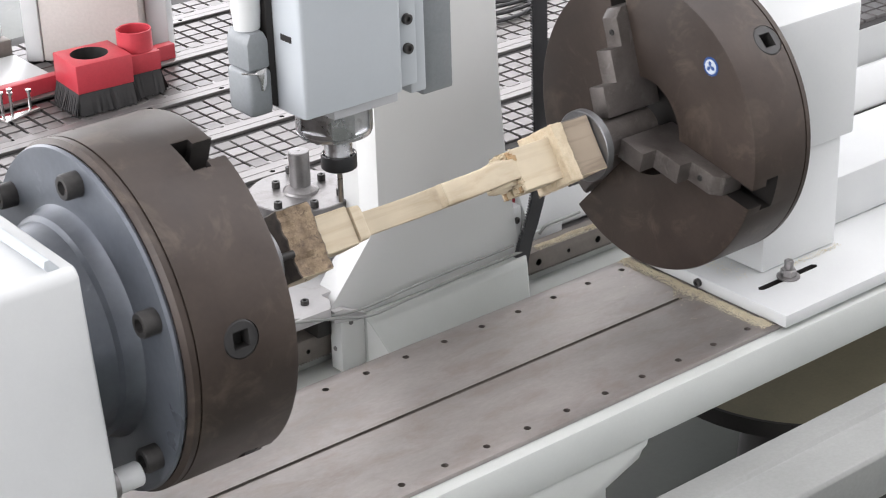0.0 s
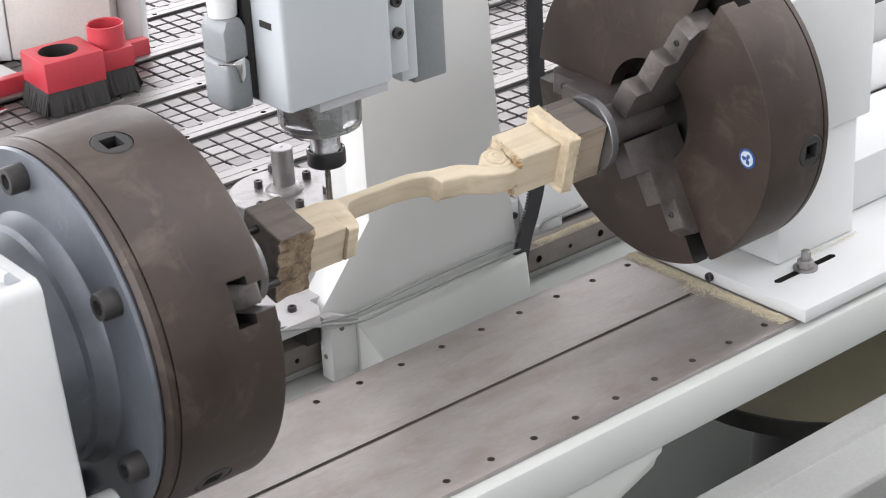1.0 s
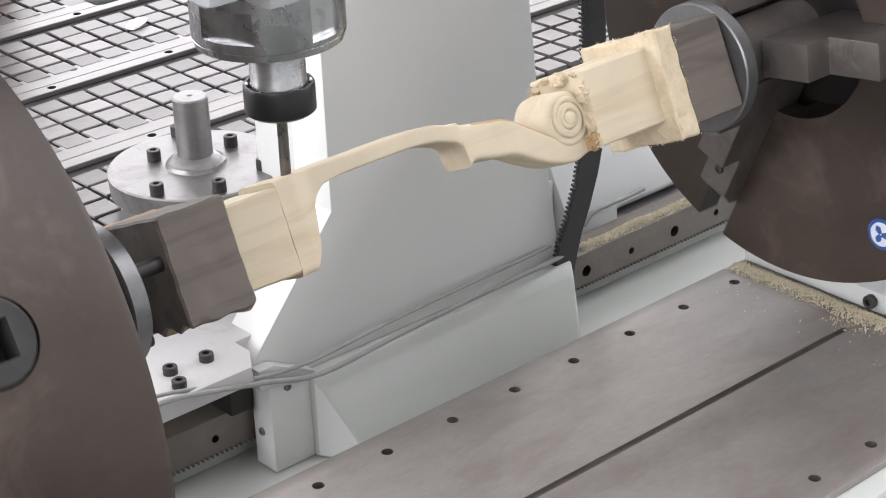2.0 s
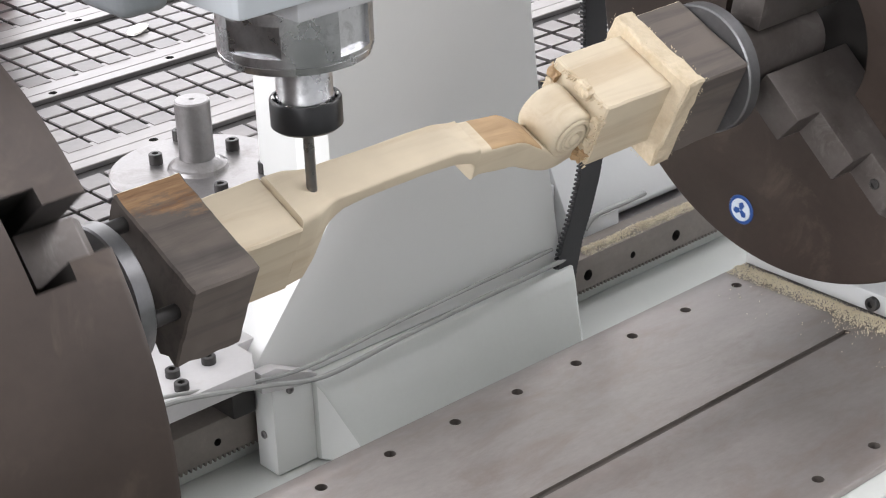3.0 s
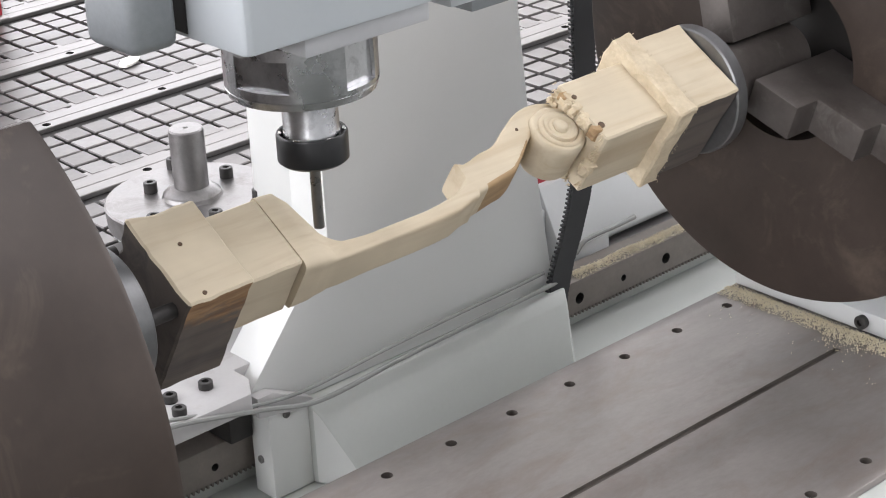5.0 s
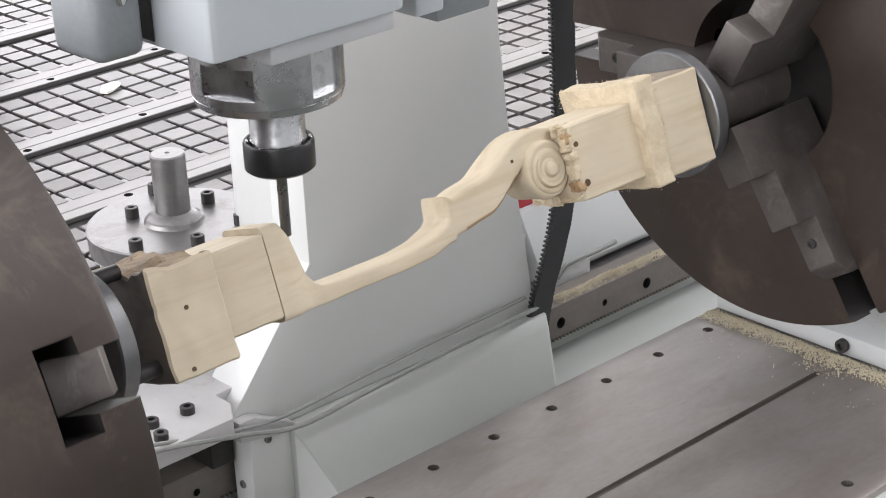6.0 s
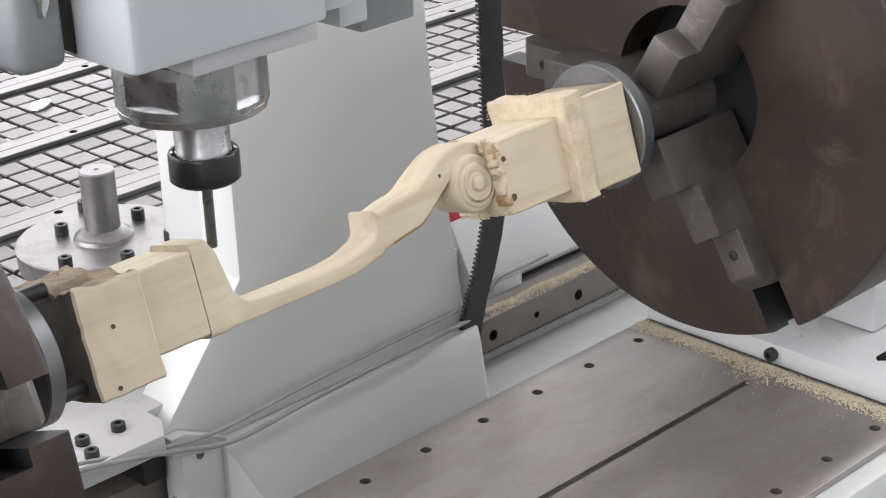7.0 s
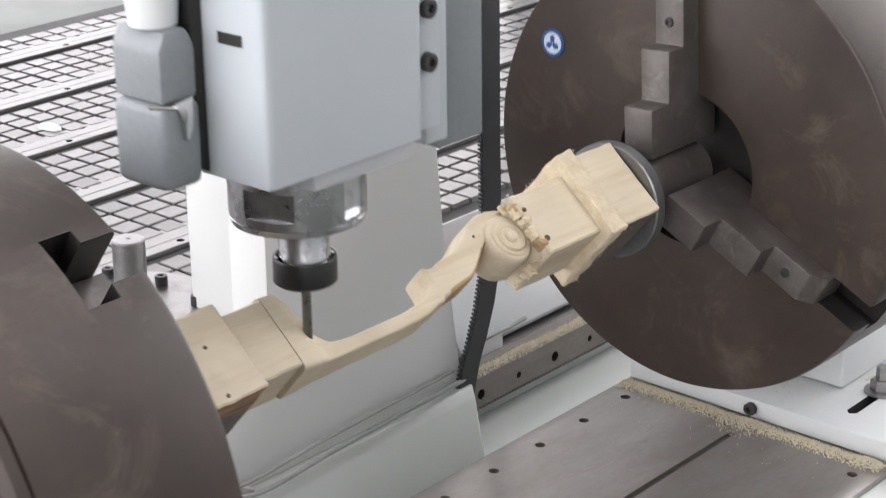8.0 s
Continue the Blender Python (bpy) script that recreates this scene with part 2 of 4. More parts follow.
def tube(points, r, n=8):
    """A round cable along points, with a smooth course."""
    pts = [Vector(p) for p in points]
    fine = []
    for i in range(len(pts) - 1):
        p0, p1, p2, p3 = pts[max(i - 1, 0)], pts[i], pts[i + 1], pts[min(i + 2, len(pts) - 1)]
        for k in range(6):
            t = k / 6
            fine.append(0.5 * (2 * p1 + (p2 - p0) * t + (2 * p0 - 5 * p1 + 4 * p2 - p3) * t * t + (3 * p1 - p0 - 3 * p2 + p3) * t ** 3))
    fine.append(pts[-1])
    bm = bmesh.new()
    rings = []
    for i, p in enumerate(fine):
        d = (fine[min(i + 1, len(fine) - 1)] - fine[max(i - 1, 0)]).normalized()
        a = d.orthogonal().normalized() if not rings else (last - d * last.dot(d)).normalized()
        last = a
        b = d.cross(a)
        rings.append([bm.verts.new(p + r * (a * math.cos(2 * math.pi * k / n) + b * math.sin(2 * math.pi * k / n))) for k in range(n)])
    for a, b in zip(rings, rings[1:]):
        for k in range(n):
            bm.faces.new((a[k], a[(k + 1) % n], b[(k + 1) % n], b[k]))
    bm.faces.new(rings[0][::-1]), bm.faces.new(rings[-1])
    return bm


def cap_screw(r, h, n=20):
    """A socket head screw standing on z = 0, with its hexagon socket."""
    bm = lathe([(0, r), (h - 0.1 * r, r), (h, r * 0.88), (h, r * 0.6)], "z", n)
    hexa = [bm.verts.new((r * 0.52 * math.cos(k * math.pi / 3), r * 0.52 * math.sin(k * math.pi / 3), h)) for k in range(6)]
    deep = [bm.verts.new((v.co.x, v.co.y, h * 0.35)) for v in hexa]
    top = [v for v in bm.verts if abs(v.co.z - h) < 1e-7 and abs(v.co.xy.length - r * 0.6) < 1e-6]
    top.sort(key=lambda v: math.atan2(v.co.y, v.co.x))
    for k in range(6):
        bm.faces.new((hexa[k], hexa[(k + 1) % 6], deep[(k + 1) % 6], deep[k]))
    bm.faces.new(deep[::-1])
    for k, v in enumerate(top):
        a, b = v, top[(k + 1) % len(top)]
        j = lambda u: round(math.atan2(u.co.y, u.co.x) / (math.pi / 3)) % 6
        loop = [a, b, hexa[j(b)]] + ([hexa[j(a)]] if j(a) != j(b) else [])
        bm.faces.new(loop)
    return bm

# ---- hall ----
AX_Y, AX_Z = -0.111, 1.056              # the turning axis runs along x
SPIN = [(0, 136.5), (0.5, 161.5), (1, 185.5), (1.5, 210), (2, 236), (2.75, 273), (3.5, 310), (4, 334), (4.5, 358.4), (5.2, 391), (5.8, 415), (6, 421.5), (6.5, 431), (7, 424), (7.5, 414), (8, 391)]


def hall():
    x0, x1, y0, y1, h = HALL
    part("ground", box(x0, x1, y0, y1, -0.1, 0), M_FLOOR, None, "dark green-grey painted concrete factory floor", 0)["kind"] = "structure"
    tagged(bpy.data.objects["ground"], category="floor")

    def wall(name, outline, d0, d1, axis, holes, mat=M_HALL, label="plain pale plastered factory wall"):
        bm = prism(outline, d0, d1, axis)
        ob = part(name, cut(bm, holes, mat, name) if holes else bm, mat, None, label, 0)
        tagged(ob, category="wall", kind="structure")

    wall("wall_west", [(y0, 0), (y1, 0), (y1, h), (y0, h)], x0 - 0.2, x0, "x", [box(x0 - 0.4, x0 + 0.2, -5, 8, 1.0, 5.0)])
    wall("wall_east", [(y0, 0), (y1, 0), (y1, h), (y0, h)], x1, x1 + 0.2, "x", [box(x1 - 0.2, x1 + 0.4, -5, 8, 1.0, 5.0)])
    wall("wall_north", [(x0, 0), (x1, 0), (x1, h), (x0, h)], y1, y1 + 0.2, "y", [box(-6, 8, y1 - 0.2, y1 + 0.4, 1.0, 5.0)])
    # out of view; its grey reduces bounce onto camera-facing sides
    wall("wall_south", [(x0, 0), (x1, 0), (x1, h), (x0, h)], y0 - 0.2, y0, "y", [], M_UNSEEN_WALL, "unseen grey wall added behind the camera to weaken bounced light")
    wall("ceiling", [(x0, y0), (x1, y0), (x1, y1), (x0, y1)], h, h + 0.2, "z", [box(c - 1, c + 1, -4.5, 7.5, h - 0.2, h + 0.4) for c in (-3.5, 1.8, 7.3)])
    tagged(bpy.data.objects["ceiling"], "pale factory ceiling with long skylights", "ceiling")


hall()

# ---- machine bed ----


def bed():
    t = thing("machine_bed", "white enamelled machine bed with a bare ground-steel top", "machine bed")
    part("frame", box(-1.9, 1.5, -0.326, 0.026, 0.672, 0.742, 0.004), M_GREEN_WHITE, t, "pale enamelled bed frame")
    part("apron", prism([(-1.9, 0.6715), (-0.25, 0.6715), (-0.252, 0.661), (-0.262, 0.656), (-0.268, 0.645), (-0.335, 0.62), (-0.335, 0.02), (-1.9, 0.02)], -0.322, -0.298, "y", 0.002), M_GREEN_WHITE, t, "pale enamelled side apron")
    for x in (-1.8, 1.3):
        part("foot", box(x - 0.12, x + 0.12, -0.28, 0.0, 0.0, 0.6715, 0.004), M_WHITE, t)
    holes = [moved(lathe([(-0.03, 0), (-0.03, 0.0054), (0.01, 0.0054), (0.01, 0)], "z", 16), pose(-0.075 * k + dx, y, 0.75)) for y, dx in ((0.0, 0.0), (-0.281, 0.0)) for k in range(15)]
    groove = box(-1.6, 0.0, -0.1412, -0.1338, 0.7468, 0.76)
    top = box(-1.6, 0.06, -0.305, 0.028, 0.7425, 0.75, 0.0012)
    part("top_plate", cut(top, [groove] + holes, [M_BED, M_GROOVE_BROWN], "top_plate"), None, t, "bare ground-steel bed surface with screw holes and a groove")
    return t


bed()


def ledge():
    t = thing("guide_beam", "pale green enamelled beam carrying the gantry guide rail", "machine beam")
    part("body", box(-2.2, 2.4, 0.034, 0.30, 0.50, 0.65, 0.004), M_GREEN_WHITE, t)
    for x in (-1.9, 2.1):
        part("foot", box(x - 0.1, x + 0.1, 0.05, 0.28, 0.0, 0.5, 0.004), M_GREEN_WHITE, t)
    r = thing("guide_rail", "dusty brown steel guide rail with a toothed rack edge", "guide rail")
    hole = [moved(lathe([(-0.02, 0), (-0.02, rr), (0.01, rr), (0.01, 0)], "y", 14), pose(x, 0.207, 0.690)) for k in range(-7, 8) for x, rr in ((0.14 * k, 0.0065), (0.14 * k + 0.07, 0.004))]
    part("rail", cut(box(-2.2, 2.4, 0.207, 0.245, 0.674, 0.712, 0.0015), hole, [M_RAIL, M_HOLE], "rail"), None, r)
    teeth = bmesh.new()
    for k in range(-160, 170):
        x = k * 0.0055
        join(teeth, prism([(x, 0.675), (x + 0.0036, 0.675), (x + 0.0026, 0.6695), (x + 0.001, 0.6695)], 0.2085, 0.223, "y"))
    part("rack_teeth", teeth, M_RAIL, r, "dark rack teeth", 0)["kind"] = "stuff"
    part("packing_strip", box(-2.2, 2.4, 0.224, 0.24, 0.6505, 0.673), M_GREEN_WHITE, r, "pale packing strip")
    part("back_rail", box(-2.2, 2.4, 0.262, 0.285, 0.652, 0.700, 0.003), M_TURNED, r, "grey steel second rail")


ledge()

# ---- chucks ----


def turned(bm, angle):
    return moved(bm, pose(0, 0, 0, angle, 0, 0))


M_RING = surface("socket_steel", (0.022, 0.021, 0.021), (0.038, 0.036, 0.036), (0.42, 0.55), metal=0.2, scale=60, fine=200)


def chuck(name, x, s, slots, sockets, label, reach=1.0, key_at=0.085, T=0.155):
    """A three-jaw chuck on the axis; s: which way its body lies from the front face."""
    t = thing(name, label, "lathe chuck", pose(x, AX_Y, AX_Z))
    R, B = 0.231, 0.078
    prof = [(0, B), (0, R - 0.004), (0.0012, R - 0.0012), (0.005, R), (T - 0.017, R), (T - 0.0165, R - 0.0022), (T - 0.0145, R - 0.0022), (T - 0.014, R), (T - 0.006, R), (T, R - 0.006), (T, B)]
    body = lathe([(s * d, r) for d, r in prof], "x", 128, closed=True)
    cuts = []
    for a in slots:
        cuts.append(turned(box(min(-s * 0.01, s * 0.028), max(-s * 0.01, s * 0.028), 0.05, 0.26, -0.0165, 0.0165), a))
        cuts.append(turned(box(min(s * 0.0275, s * 0.052), max(s * 0.0275, s * 0.052), 0.05, 0.26, -0.027, 0.027), a))
    for a in sockets:
        cuts.append(turned(moved(lathe([(0.2, 0), (0.2, 0.0245), (0.24, 0.0245), (0.24, 0)], "y", 32), pose(s * key_at, 0, 0)), a))
    # slot walls and bore disc are near-black to stand in for recess shade
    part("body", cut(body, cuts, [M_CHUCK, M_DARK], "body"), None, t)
    part("bore_plug", moved(lathe([(0, 0), (0, 0.0785), (s * 0.03, 0.0785), (s * 0.03, 0)], "x", 48), pose(s * 0.045, 0, 0)), M_DARK, t, "near-black disc standing for shade deep in the bore")
    ring = cut(lathe([(0.207, 0), (0.207, 0.0238), (0.2296, 0.0238), (0.2306, 0.0222), (0.2306, 0)], "y", 32), [box(-0.0108, 0.0108, 0.211, 0.25, -0.0108, 0.0108)], [M_RING, M_HOLE], "key_socket")
    for a in sockets:
        o = part("key_socket", ring, None, t, "dark round steel insert with a key hole")
        o.matrix_basis = pose(0, 0, 0, a, 0, 0) @ pose(s * key_at, 0, 0)
    step = [(0.030, 0.03), (0.030, -0.076), (0.078, -0.076), (0.078, -0.048), (0.128, -0.048), (0.128, -0.024), (0.172, -0.024), (0.186, -0.010), (0.186, 0.03)]
    jaw = prism([(s * d * (reach if d < 0 else 1), r) for r, d in step], -0.0162, 0.0162, "z", 0.0015)
    jaw_me = mesh_of(jaw, "jaw", M_JAW)
    screw = mesh_of(moved(cap_screw(0.0048, 0.002), pose(0, 0, 0)), "jaw_screw", M_SCREW)
    for a in slots:
        j = part("jaw", jaw_me, None, t, "stepped steel clamping jaw")
        j.matrix_basis = pose(0, 0, 0, a, 0, 0)
        for r, d in ((0.150, -0.024),):
            o = part("jaw_screw", screw, None, j)
            o.matrix_basis = pose(s * d * reach, r, 0, 0, -s * 90, 0)
    return t


right_chuck = chuck("lathe_chuck", -0.066, 1, (56.5, 176.5, 296.5), (0, 120, 240), "large browned steel three-jaw chuck with a small blue badge", T=0.124)
left_chuck = chuck("lathe_chuck", -0.863, -1, (-25, 95, 215), (35, 155, 275), "large browned steel three-jaw chuck bolted to a blued back plate", 0.72, 0.078)


def badge():
    b = part("badge", moved(lathe([(0, 0), (0, 0.0145), (-0.0008, 0.0138), (-0.0008, 0)], "x", 28), pose(-0.0005, 0.191, 0)), M_BADGE, right_chuck, "round blue maker's badge")
    part("badge_face", moved(lathe([(0, 0), (0, 0.0112), (-0.0005, 0.0108), (-0.0005, 0)], "x", 28), pose(-0.0012, 0.191, 0)), M_BADGE_INK, b, "pale badge face")
    ink = bmesh.new()
    for a in (90, 210, 330):
        join(ink, prism([(-0.0022, 0.0008), (0.0022, 0.0008), (0.0042, 0.0075), (0, 0.0115), (-0.0042, 0.0075)], -0.0004, 0.0, "x"), pose(-0.0016, 0.191, 0, a, 0, 0) @ Matrix.Scale(0.78, 4))
    part("badge_mark", ink, M_BADGE, b, "blue three-spoke mark", 0)


badge()


def back_plates():
    disc = [(-0.1555, 0), (-0.1555, 0.2235), (-0.1600, 0.2262), (-0.1640, 0.2240), (-0.1650, 0.2200), (-0.1650, 0.160), (-0.1670, 0.152), (-0.1740, 0.147), (-0.1900, 0.144), (-0.195, 0.138), (-0.240, 0.130), (-0.24, 0)]
    part("back_plate", lathe(disc, "x", 128), M_PLATE, left_chuck, "blued steel adapter plate")
    hexb = lathe([(0, 0.0165), (-0.019, 0.0165), (-0.022, 0.0148), (-0.022, 0.009), (-0.014, 0.0085), (-0.014, 0)], "x", 20)
    me = mesh_of(hexb, "plate_bolt", M_SCREW)
    for k in range(6):
        o = part("plate_bolt", me, None, left_chuck, "black socket head bolt")
        o.matrix_basis = pose(0, 0, 0, 22 + 60 * k) @ pose(-0.165, 0.198, 0)
    part("back_plate", lathe([(0.1245, 0), (0.1245, 0.20), (0.138, 0.20), (0.144, 0.19), (0.144, 0.10), (0.19, 0.09), (0.19, 0)], "x", 64), M_PLATE, right_chuck, "blued steel adapter plate")


back_plates()

# ---- headstock and tailstock ----


def headstock():
    t = thing("headstock", "white enamelled headstock housing with a folded corner bracket", "headstock")
    part("housing", prism([(-0.305, 0.75), (-0.305, 0.95), (-0.275, 1.205), (-0.265, 1.215), (0.06, 1.222), (0.09, 1.2), (0.09, 0.75)], -1.95, -1.105, "x", 0.006, 3), M_WHITE, t)
    part("bracket", prism([(-1.142, 1.219), (-1.110, 1.182), (-1.1015, 1.180), (-1.099, 1.187), (-1.134, 1.229), (-1.141, 1.228)], -0.262, 0.05, "y", 0.0015), M_HOUSING, t, "folded grey sheet strip along the top corner")


headstock()


def coolant_nozzle():
    t = thing("pipe_stub", "short pale pipe stub fixed to the headstock side", "pipe", pose(-1.104, -0.27, 0.922))
    part("pipe", lathe([(0.0, 0.0), (0.0, 0.016), (0.045, 0.016), (0.047, 0.0145), (0.047, 0.010), (0.03, 0.009), (0.03, 0.0)], "x", 28), M_WHITE, t)
    part("collar", lathe([(0.004, 0.0165), (0.004, 0.0195), (0.012, 0.0195), (0.012, 0.0165)], "x", 28, True), M_TURNED, t, "dull steel collar")


coolant_nozzle()


def tailstock():
    t = thing("tailstock", "white enamelled tailstock on a slotted base plate", "tailstock")
    slot = prism([(0.085, -0.236), (0.21, -0.236), (0.216, -0.230), (0.21, -0.224), (0.085, -0.224), (0.079, -0.230)], 0.74, 0.80, "z")
    base = box(0.044, 1.35, -0.320, 0.026, 0.7505, 0.772, 0.002)
    part("base_plate", cut(base, [slot], [M_WHITE, M_HOLE], "base_plate"), None, t, "white base plate with an adjusting slot")
    part("pedestal", box(0.125, 0.30, -0.195, 0.02, 0.7725, 0.965, 0.004), M_WHITE, t)
    part("head", box(0.125, 0.322, -0.202, 0.03, 0.9655, 1.19, 0.005), M_WHITE, t)
    part("motor_box", box(0.335, 1.2, -0.15, 0.02, 0.7725, 0.86, 0.005), M_WHITE, t, "white cover box behind the pedestal")
    nut = lathe([(0, 0.0), (0, 0.013), (0.010, 0.013), (0.012, 0.0115), (0.012, 0.0075), (0.026, 0.0075), (0.027, 0.006), (0.027, 0)], "z", 6)
    b = part("clamp_bolt", moved(nut, pose(0.148, -0.230, 0.7755)), M_TURNED, t, "hexagon clamping bolt in the slot")
    part("washer", moved(lathe([(0, 0.009), (0, 0.019), (0.0028, 0.019), (0.0028, 0.009)], "z", 24, True), pose(0.148, -0.230, 0.7722)), M_TURNED, b)
    part("plate_screw", moved(cap_screw(0.007, 0.006), pose(0.043, -0.134, 0.762, 0, -90, 0)), M_SCREW, t)


tailstock()

# ---- gantry column on its carriage ----


def column():
    t = thing("gantry_column", "glossy grey-white gantry column with a flared foot", "gantry column")
    part("front_plate", prism([(-0.461, 0.766), (-0.42, 0.738), (-0.066, 0.738), (-0.093, 0.925), (-0.104, 1.045), (-0.135, 1.9), (-0.355, 1.9), (-0.358, 0.888)], 0.18, 0.232, "y", 0.0015), M_COLUMN, t)
    part("body", prism([(-0.353, 0.74), (-0.353, 1.9), (-0.138, 1.9), (-0.107, 1.04), (-0.075, 0.74)], 0.2325, 0.30, "y", 0.004), M_COLUMN, t)
    foot = bmesh.new()
    v = [foot.verts.new(c) for c in ((-0.404, 0.166, 0.7375), (-0.062, 0.166, 0.7375), (-0.062, 0.20, 0.7375), (-0.404, 0.20, 0.7375), (-0.399, 0.157, 0.727), (-0.070, 0.157, 0.727), (-0.384, 0.13, 0.68), (-0.088, 0.13, 0.68), (-0.376, 0.115, 0.6515), (-0.095, 0.115, 0.6515), (-0.062, 0.20, 0.6515), (-0.404, 0.20, 0.6515), (-0.404, 0.166, 0.6515))]
    for f in ((0, 1, 5, 4), (4, 5, 7, 6), (6, 7, 9, 8), (0, 4, 6, 8, 12), (3, 0, 12, 11), (1, 2, 10, 9, 7, 5), (0, 3, 2, 1), (2, 3, 11, 10), (8, 9, 10, 11, 12)):
        foot.faces.new([v[k] for k in f])
    foot.faces.ensure_lookup_table()
    # end face takes lighter column colour to mimic window light falling on it
    foot.faces[3].material_index = 1
    bmesh.ops.recalc_face_normals(foot, faces=foot.faces)
    bmesh.ops.bevel(foot, geom=foot.edges[:], offset=0.0022, segments=3, affect='EDGES', profile=0.5)
    part("foot_cover", foot, [M_GREEN_WHITE, M_COLUMN], t, "sloping pale green foot cover, end face coloured lighter for window light")
    end = part("end_panel", prism([(-0.45, 0.6515), (-0.4035, 0.6515), (-0.4035, 0.7372), (-0.45, 0.746)], 0.17, 0.20, "y", 0.001), M_COLUMN, t, "white end panel of the foot")
    for x, y, z, m in ((-0.43, 0.1698, 0.737, 90), (-0.4502, 0.187, 0.69, 0)):
        part("panel_screw", moved(cap_screw(0.004, 0.002), pose(x, y, z, 90, 0, 0) if m else pose(x, y, z, 0, -90, 0)), M_TURNED, end, "small steel screw")
    part("gusset", prism([(-0.43, 0.6515), (-0.43, 0.737), (-0.37, 0.737), (-0.37, 0.6515)], 0.21, 0.29, "y", 0.002), M_WHITE, t)
    part("beam", box(-0.9, 1.2, 0.31, 0.62, 1.75, 2.05, 0.01), M_WHITE, t, "white cross beam overhead")
    return t


column()


M_PALE = surface("pale_pink_enamel", (0.46, 0.45, 0.45), (0.53, 0.52, 0.515), (0.35, 0.5), scale=9, fine=200, grain=0.2, stain=(0.38, 0.35, 0.33), stain_at=(0.6, 0.75))


def carriage():
    t = thing("carriage_plate", "white carriage plate with black socket screws", "machine plate")
    part("plate", prism([(-0.585, 0.15), (-0.480, 0.15), (-0.4635, 0.176), (-0.4635, 0.199), (-0.395, 0.2), (-0.36, 0.24), (-0.36, 0.46), (-0.585, 0.46)], 0.768, 0.786, "z", 0.0012), M_PALE, t)
    # added dark block fills the gap below the plate as its shade
    part("pad", box(-0.56, -0.36, 0.256, 0.46, 0.7015, 0.7675, 0.002), M_DARK, t, "near-black block standing for the shade in the gap under the plate")
    part("slide_block", box(-0.478, -0.4515, 0.194, 0.25, 0.7135, 0.7675, 0.002), M_DARK, t, "dark slide block on the rail")
    part("packer", prism([(-0.463, 0.7465), (-0.42, 0.7380), (-0.40, 0.7380), (-0.40, 0.744), (-0.445, 0.767), (-0.463, 0.767)], 0.166, 0.1795, "y", 0.001), M_PALE, t, "pale packing piece")
    me = mesh_of(cap_screw(0.0068, 0.0075), "socket_screw", M_SCREW)
    me2 = mesh_of(cap_screw(0.0068, 0.011), "socket_screw", M_SCREW)
    for x, y in ((-0.539, 0.192), (-0.502, 0.189), (-0.547, 0.166), (-0.56, 0.25), (-0.56, 0.32)):
        part("socket_screw", me, None, t, "black socket head screw").location = (x, y, 0.7862)
    f = thing("flange", "bright turned steel flange with an upright stub shaft", "flange", pose(-0.386, 0.355, 0.893))
    part("disc", lathe([(-0.022, 0), (-0.022, 0.085), (-0.0015, 0.0865), (0, 0.085), (0, 0.03), (0.006, 0.026), (0.009, 0.021), (0.009, 0)], "z", 72), M_TURNED, f)
    part("shaft", lathe([(0.0, 0.0), (0.0, 0.0172), (0.069, 0.0172), (0.0705, 0.0158), (0.0705, 0.003), (0.068, 0)], "z", 40), M_TURNED, f, "bright stub shaft with a centre hole")
    for x, y in ((-0.024, 0.037), (0.028, 0.073), (0.050, 0.012), (0.038, -0.058), (-0.022, -0.070), (-0.068, -0.034)):
        part("socket_screw", me2, None, f, "black socket head screw").location = (x, y, 0.0002)
    part("weld", lathe([(-0.0005, 0.030), (0.004, 0.0285), (0.008, 0.0225), (0.011, 0.0175)], "z", 28), M_TURNED, f, "bright lumpy weld bead")
    part("column_block", box(-0.06, 0.06, -0.06, 0.06, -0.1068, -0.0225, 0.003), M_WHITE, f, "white block below the flange")


carriage()


def column_cable():
    pts = [(-0.60, 0.148, 0.79), (-0.56, 0.146, 0.789), (-0.47, 0.150, 0.765), (-0.40, 0.155, 0.745), (-0.30, 0.158, 0.748), (-0.20, 0.160, 0.750), (-0.12, 0.165, 0.748), (-0.07, 0.172, 0.745)]
    ob = part("cable", tube(pts, 0.0026), M_CABLE, None, "thin grey cable lying along the column foot")
    tagged(ob, category="cable")
    ob = part("cable", tube([(x - 0.01, y + 0.008, z + 0.012 if i > 2 else z + 0.004) for i, (x, y, z) in enumerate(pts)], 0.002), M_CABLE, None, "thin grey cable lying along the column foot")
    tagged(ob, category="cable")


column_cable()


